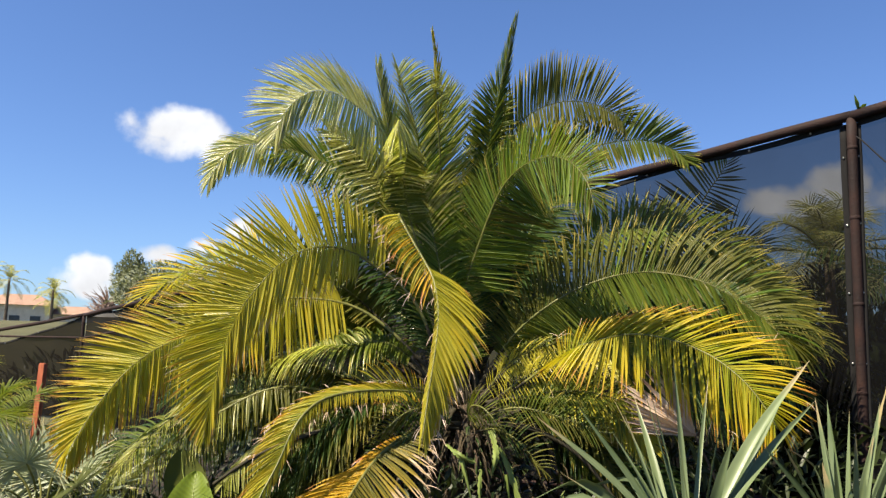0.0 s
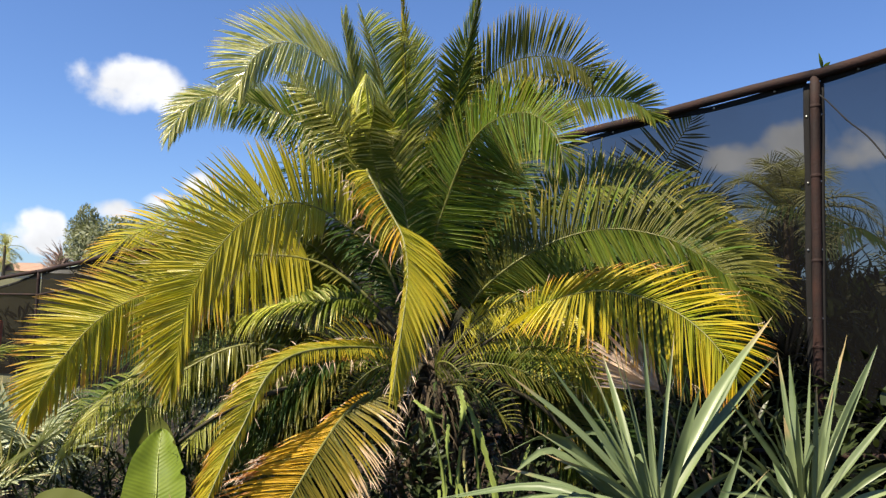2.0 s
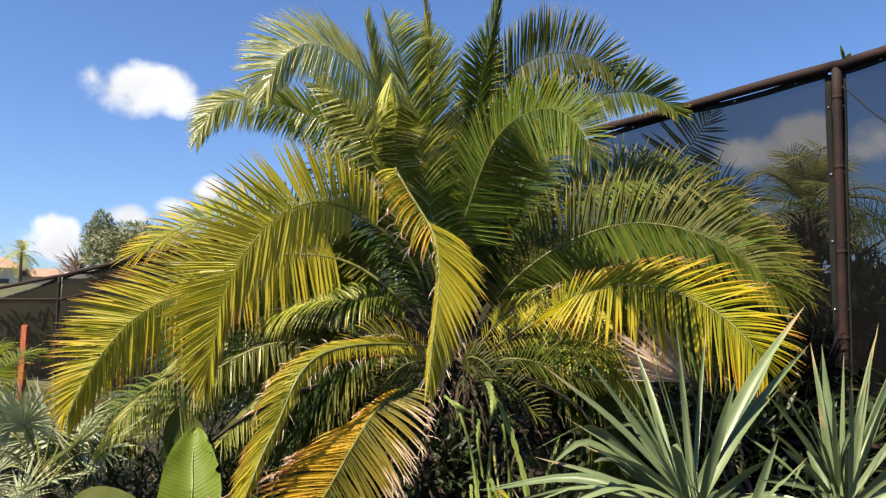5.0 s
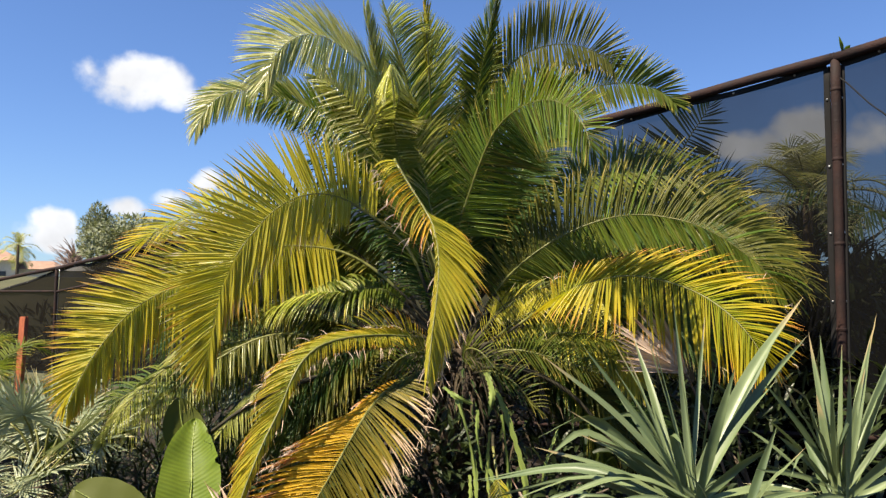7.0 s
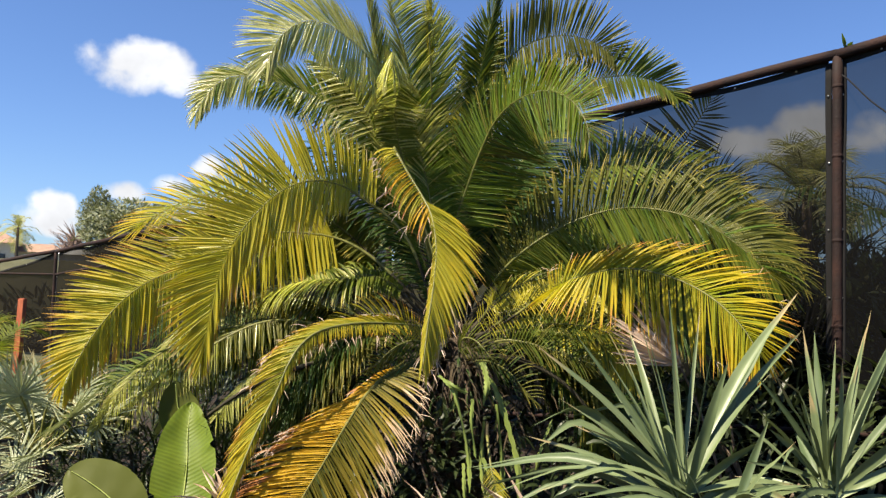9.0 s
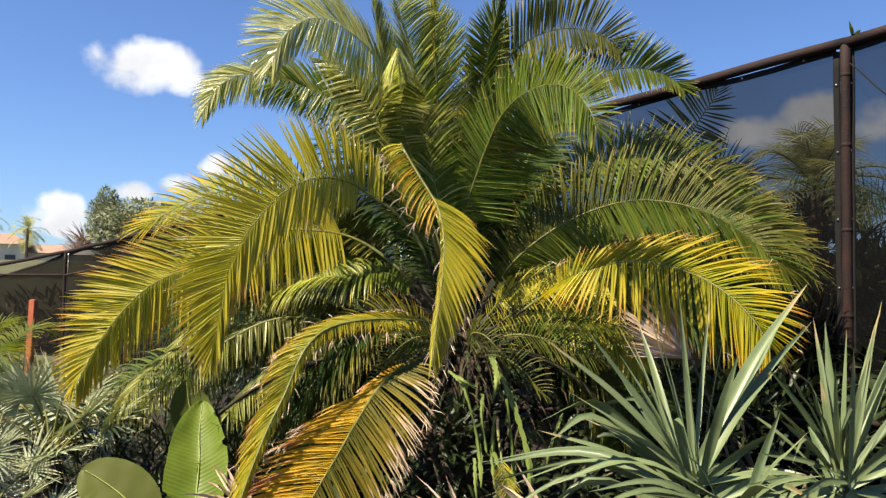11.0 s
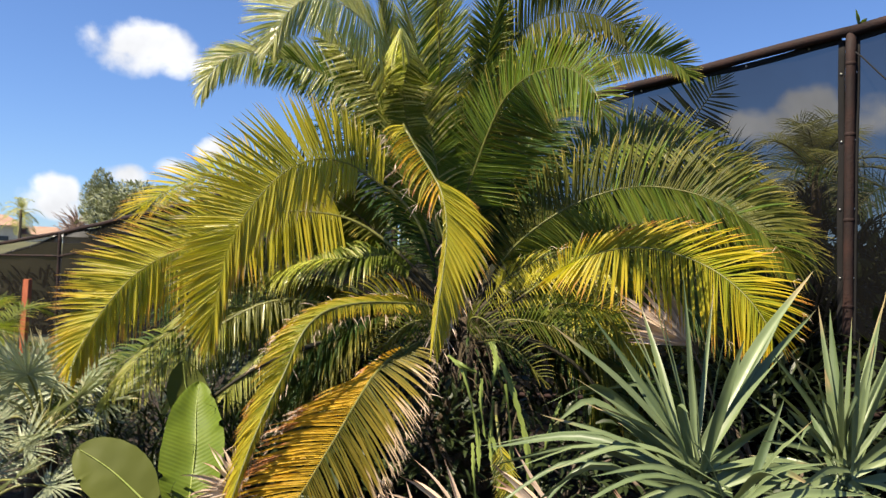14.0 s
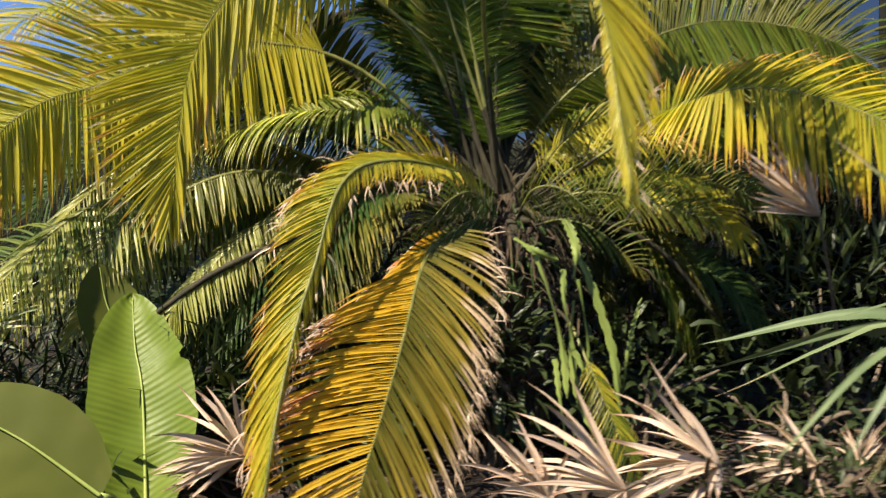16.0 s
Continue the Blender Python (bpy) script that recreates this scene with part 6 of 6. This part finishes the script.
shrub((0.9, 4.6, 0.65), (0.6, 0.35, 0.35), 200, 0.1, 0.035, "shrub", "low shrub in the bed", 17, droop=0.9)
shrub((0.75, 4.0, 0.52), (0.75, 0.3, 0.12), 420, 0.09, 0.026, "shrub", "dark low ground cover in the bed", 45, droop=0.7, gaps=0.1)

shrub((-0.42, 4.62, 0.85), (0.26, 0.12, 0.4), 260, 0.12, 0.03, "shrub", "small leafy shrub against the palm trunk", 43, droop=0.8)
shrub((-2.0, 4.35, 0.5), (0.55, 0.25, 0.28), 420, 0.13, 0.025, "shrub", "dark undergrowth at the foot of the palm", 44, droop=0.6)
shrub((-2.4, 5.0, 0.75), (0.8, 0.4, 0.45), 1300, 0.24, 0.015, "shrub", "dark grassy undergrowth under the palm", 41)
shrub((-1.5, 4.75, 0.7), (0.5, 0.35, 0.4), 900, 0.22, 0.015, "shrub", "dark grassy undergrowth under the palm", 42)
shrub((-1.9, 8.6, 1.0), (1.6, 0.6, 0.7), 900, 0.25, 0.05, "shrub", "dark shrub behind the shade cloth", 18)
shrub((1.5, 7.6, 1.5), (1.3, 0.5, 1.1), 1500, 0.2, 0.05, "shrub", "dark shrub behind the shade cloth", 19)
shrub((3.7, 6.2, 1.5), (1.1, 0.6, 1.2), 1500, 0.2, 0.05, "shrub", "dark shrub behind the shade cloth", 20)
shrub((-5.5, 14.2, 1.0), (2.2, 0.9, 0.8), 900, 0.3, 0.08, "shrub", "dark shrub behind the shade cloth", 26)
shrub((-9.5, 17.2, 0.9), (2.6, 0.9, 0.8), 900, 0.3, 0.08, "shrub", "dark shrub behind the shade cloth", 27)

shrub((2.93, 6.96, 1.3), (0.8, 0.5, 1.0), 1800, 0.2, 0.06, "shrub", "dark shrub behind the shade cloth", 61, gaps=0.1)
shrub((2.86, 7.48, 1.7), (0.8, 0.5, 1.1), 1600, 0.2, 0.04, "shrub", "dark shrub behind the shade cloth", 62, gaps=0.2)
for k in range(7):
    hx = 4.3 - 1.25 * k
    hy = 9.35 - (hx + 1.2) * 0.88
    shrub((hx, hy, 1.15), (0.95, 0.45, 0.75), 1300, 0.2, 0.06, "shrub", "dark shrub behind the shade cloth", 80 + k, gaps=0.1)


def build_litter():
    lot = Batch()
    r = random.Random(5)
    for i in range(1300):
        x, y = r.uniform(-4, 3.4), r.uniform(1.2, 7.0)
        z = ground_height(x, y) + r.uniform(0.005, 0.05)
        a = r.uniform(0, 6.283)
        lot.add(*blade(Vector((x, y, z)), Vector((math.cos(a), math.sin(a), r.uniform(-0.05, 0.3))), Vector((0, 0, 1)), r.uniform(0.08, 0.35), r.uniform(0.01, 0.03), 0.1, 0.2, 4))
    tagged(soup("leaf_litter", lot.v, lot.f, LEAF["litter"], None, lot.u), "dry brown leaf litter lying on the soil", "leaf litter", kind="stuff")


build_litter()


def build_debris():
    """Torn leaf strips lying over the foot of the bed."""
    lot = Batch()
    r = random.Random(8)
    for i in range(260):
        x, y = r.uniform(-1.6, 1.9), r.uniform(3.5, 4.7)
        a = r.uniform(0, 6.283)
        lot.add(*blade(Vector((x, y, ground_height(x, y) + r.uniform(0.02, 0.12))), Vector((math.cos(a), math.sin(a), r.uniform(-0.2, 0.7))), Vector((0, -0.3, 1)), r.uniform(0.08, 0.28), r.uniform(0.008, 0.022), 0.6, 0.25, 5, r.uniform(-0.5, 0.8)))
    tagged(soup("leaf_debris", lot.v, lot.f, LEAF["litter"], None, lot.u), "brown torn dry leaf strips lying in the bed", "leaf litter", kind="stuff")


build_debris()

# ---- neighbours: feather palms behind the cloth and at the left ----


def feather_palm(x, y, trunk_h, fronds, reach, mat, label, seed, stem_r=0.10, n=34, width=0.022, L=0.34, group="background palms", lean=0.0, owner_name="palm_tree", high=82, low=-20):
    r = random.Random(seed)
    g = ground_height(x, y)
    t = thing(owner_name, (x, y, g), label, "palm tree", group)
    path = [Vector((x + lean * (k / 10) ** 2, y, g - 0.1 + (trunk_h + 0.1) * k / 10)) for k in range(11)]
    v, f = tube(path, [stem_r * (1.25 - 0.45 * k / 10) for k in range(11)], 10)
    soup("trunk", v, f, BARK, t)
    top = path[-1]
    for i in range(fronds):
        a = i * 2.39996 + r.uniform(-0.3, 0.3)
        e = radians(high - (high - low) * (i / fronds) + r.uniform(-8, 8))
        d = Vector((math.cos(a) * math.cos(e), math.sin(a) * math.cos(e), math.sin(e)))
        flat = Vector((math.cos(a), math.sin(a), 0))
        q = reach * r.uniform(0.85, 1.1)
        pts = [top - Vector((0, 0, 0.05)), top + d * q * 0.35, top + d * q * 0.68 + Vector((0, 0, -0.10 * q)) + flat * 0.05 * q, top + d * q * 0.85 + flat * 0.14 * q + Vector((0, 0, -0.36 * q * math.cos(e * 0.6)))]
        frond(t, [tuple(p) for p in pts], mat, None, L, (Vector((0, 0, 1)) - d * 0.3 + flat * 0.2), n, 0.4, 0.2, width)
    return t


backpalm = feather_palm(1.95, 7.4, 1.5, 5, 1.2, "dark", "dark palm behind the shade cloth", 21, high=60, low=-10, n=44)
feather(backpalm, [(1.33, 7.12, 2.4), (1.365, 7.1, 2.848), (1.488, 7.05, 3.103), (1.616, 7.0, 3.361), (1.726, 6.95, 3.536), (1.792, 6.92, 3.659)],
        [(0.2, -0.9, 0, 0.3, 0.46), (0.5, -0.8, 0, 0.55, 0.5), (0.8, -0.55, 0, 0.8, 0.36), (0.99, 0.1, 0, 1, 0.12)],
        [(0.2, 0.8, 0, -0.5, 0.4), (0.5, 0.8, 0, -0.45, 0.42), (0.8, 0.75, 0, -0.2, 0.3), (0.99, 0.7, 0, 0.6, 0.12)],
        "dark", start=0.2, gap=0.03, width=0.024, droop=0.1, seed=41)
frond(backpalm, [(1.33, 7.01, 2.43), (1.28, 7.08, 2.79), (1.1, 7.15, 3.1), (0.81, 7.22, 3.22)], mat='dark', L=0.45, N=(0.1, -0.8, 0.6), n=40, start=0.25, dense=1.0, width=0.022)
frond(backpalm, [(1.33, 7.01, 2.43), (1.52, 7.11, 2.74), (1.82, 7.12, 2.94), (2.17, 7.15, 2.89)], mat='dark', L=0.45, N=(0.1, -0.8, 0.6), n=40, start=0.25, dense=1.0, width=0.022)
frond(backpalm, [(3.29, 6.86, 2.6), (2.97, 6.83, 2.77), (2.59, 6.79, 2.88), (2.18, 6.75, 2.86)], mat='dark', L=0.3, N=(0.0, -0.7, 0.7), n=36, start=0.1, dense=1.0, width=0.018)
frond(backpalm, [(3.46, 6.69, 2.31), (3.18, 6.55, 2.57), (2.87, 6.42, 2.65), (2.6, 6.41, 2.38)], mat='dark', L=0.34, N=(0.0, -0.7, 0.7), n=36, start=0.1, dense=1.0, width=0.018)
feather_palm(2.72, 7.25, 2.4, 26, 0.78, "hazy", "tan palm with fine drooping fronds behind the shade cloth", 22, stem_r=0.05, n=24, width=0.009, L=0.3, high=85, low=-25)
feather_palm(4.4, 6.6, 1.4, 10, 1.6, "dark", "dark palm behind the shade cloth", 23, n=40)
feather_palm(-4.6, 6.6, 0.35, 12, 1.25, "green", "low bushy feather palm, olive green fronds", 24, group="small palms", n=46, width=0.015, high=75, low=5)
feather_palm(-5.6, 7.6, 0.4, 11, 1.3, "green", "low bushy feather palm, olive green fronds", 25, group="small palms", n=46, width=0.015, high=75, low=5)

stake = thing("stake", (-4.76, 7.66, ground_height(-4.76, 7.66)), "red-painted wooden garden stake standing in the bed", "stake")
bm = bmesh.new()
bmesh.ops.create_cube(bm, size=1, matrix=Matrix.Translation((-4.74, 7.66, 0.97)) @ Matrix.Rotation(radians(1.5), 4, "Y") @ Matrix.Diagonal((0.062, 0.062, 1.5, 1)))
bmesh.ops.bevel(bm, geom=bm.edges[:], offset=0.006, segments=2, affect="EDGES")
part("post", bm, STAKE, stake)

sprout = thing("climber_sprig", (2.30, 5.52, 3.62), "small green shoot poking above the fence rail", "sprig")
lot = Batch()
for k, (dx, dz, s) in enumerate(((-0.05, 0.10, 0.09), (-0.03, 0.06, 0.07), (0.02, 0.05, 0.05))):
    lot.add(*blade(Vector((2.30, 5.52, 3.64)), Vector((dx, -0.02, dz)), Vector((0.3, -0.9, 0.2)), s * 1.5, 0.034, 0.5, 0.2, 5, 0.4, 0.5))
soup("leaf", lot.v, lot.f, LEAF["broad"], sprout, lot.u)

# ---- distance: hillside trees, palms and houses ----


def far_tree(x, y, height, width, mat, label, seed, count=7000, leaf=0.2, bare=False):
    r = random.Random(seed)
    g = ground_height(x, y)
    t = thing("tree", (x, y, g), label, "tree", "hillside trees")
    path = [Vector((x + 0.1 * math.sin(k), y, g - 0.3 + height * 0.75 * k / 8)) for k in range(9)]
    v, f = tube(path, [0.28 * (1 - 0.7 * k / 8) for k in range(9)], 8)
    trunk = soup("trunk", v, f, BARK, t)
    lot = Batch()
    for i in range(16 if not bare else 150):
        s = r.uniform(0.25, 1)
        a = r.uniform(0, 6.283)
        start = path[min(int(s * 8), 8)]
        out = Vector((math.cos(a), math.sin(a), r.uniform(0.3, 1.1))) * width * 0.5 * r.uniform(0.5, 1)
        line, _ = spline([start, start + out * 0.5 + Vector((0, 0, 0.2)), start + out], 6)
        v, f = tube(line, [0.07 * (1 - 0.85 * k / 6) for k in range(7)], 5)
        soup("limb", v, f, TWIG if bare else BARK, t)
        if not bare:
            leaf_cloud(lot, start + out * 0.9, (width * 0.32, width * 0.32, height * 0.15), count // 16, leaf, leaf * 0.45, seed + i, 0.3)
    if not bare:
        leaf_cloud(lot, (x, y, g + height * 0.65), (width * 0.45, width * 0.45, height * 0.36), count // 2, leaf, leaf * 0.45, seed + 99, 0.4)
        tagged(soup("crown", lot.v, lot.f, LEAF[mat], t, lot.u), kind="stuff")


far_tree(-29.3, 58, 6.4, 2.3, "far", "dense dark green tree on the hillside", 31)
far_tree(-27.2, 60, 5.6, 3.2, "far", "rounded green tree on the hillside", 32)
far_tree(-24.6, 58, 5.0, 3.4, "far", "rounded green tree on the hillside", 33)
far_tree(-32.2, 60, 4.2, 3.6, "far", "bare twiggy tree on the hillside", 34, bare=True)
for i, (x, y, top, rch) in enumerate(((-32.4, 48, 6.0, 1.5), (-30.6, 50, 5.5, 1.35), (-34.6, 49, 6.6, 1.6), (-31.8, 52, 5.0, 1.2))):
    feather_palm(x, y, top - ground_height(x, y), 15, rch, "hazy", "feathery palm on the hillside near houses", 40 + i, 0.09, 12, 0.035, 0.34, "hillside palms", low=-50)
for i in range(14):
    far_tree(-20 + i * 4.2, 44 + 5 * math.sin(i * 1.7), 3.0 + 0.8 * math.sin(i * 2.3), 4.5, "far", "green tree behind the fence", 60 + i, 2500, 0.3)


def house(x, y, w, d, h, wall, label, turn=0.0):
    g = ground_height(x, y) - 0.4
    t = thing("house", (x, y, g), label, "house", "hillside houses")
    m = Matrix.Translation((x, y, g)) @ Matrix.Rotation(turn, 4, "Z")
    bm = bmesh.new()
    bmesh.ops.create_cube(bm, size=1, matrix=m @ Matrix.Translation((0, 0, h / 2)) @ Matrix.Diagonal((w, d, h, 1)))
    part("wall", bm, wall, t)
    e = 0.4
    pts = [m @ Vector(p) for p in ((-w / 2 - e, -d / 2 - e, h), (w / 2 + e, -d / 2 - e, h), (w / 2 + e, d / 2 + e, h), (-w / 2 - e, d / 2 + e, h), (-w / 4, 0, h + d * 0.22), (w / 4, 0, h + d * 0.22))]
    soup("roof", pts, [(0, 1, 5, 4), (1, 2, 5), (2, 3, 4, 5), (3, 0, 4), (3, 2, 1, 0)], ROOF if wall is STUCCO else WHITE, t, smooth=False)
    for k in range(3):
        for face in (-1, 1):
            bm = bmesh.new()
            bmesh.ops.create_cube(bm, size=1, matrix=m @ Matrix.Translation(((k - 1) * w * 0.3, face * d / 2, h * 0.55)) @ Matrix.Diagonal((w * 0.15, 0.12, h * 0.35, 1)))
            part("window", bm, GLASS_DARK, t)


house(-31.3, 58.5, 2.6, 2.5, 1.7, WHITE, "small white-roofed building on the hillside", 0.3)
house(-40.6, 62, 5.0, 4.4, 3.1, STUCCO, "cream stucco house on the hillside", 0.4)
house(-37.0, 64, 3.4, 3.4, 2.4, STUCCO, "cream stucco house on the hillside", 0.2)
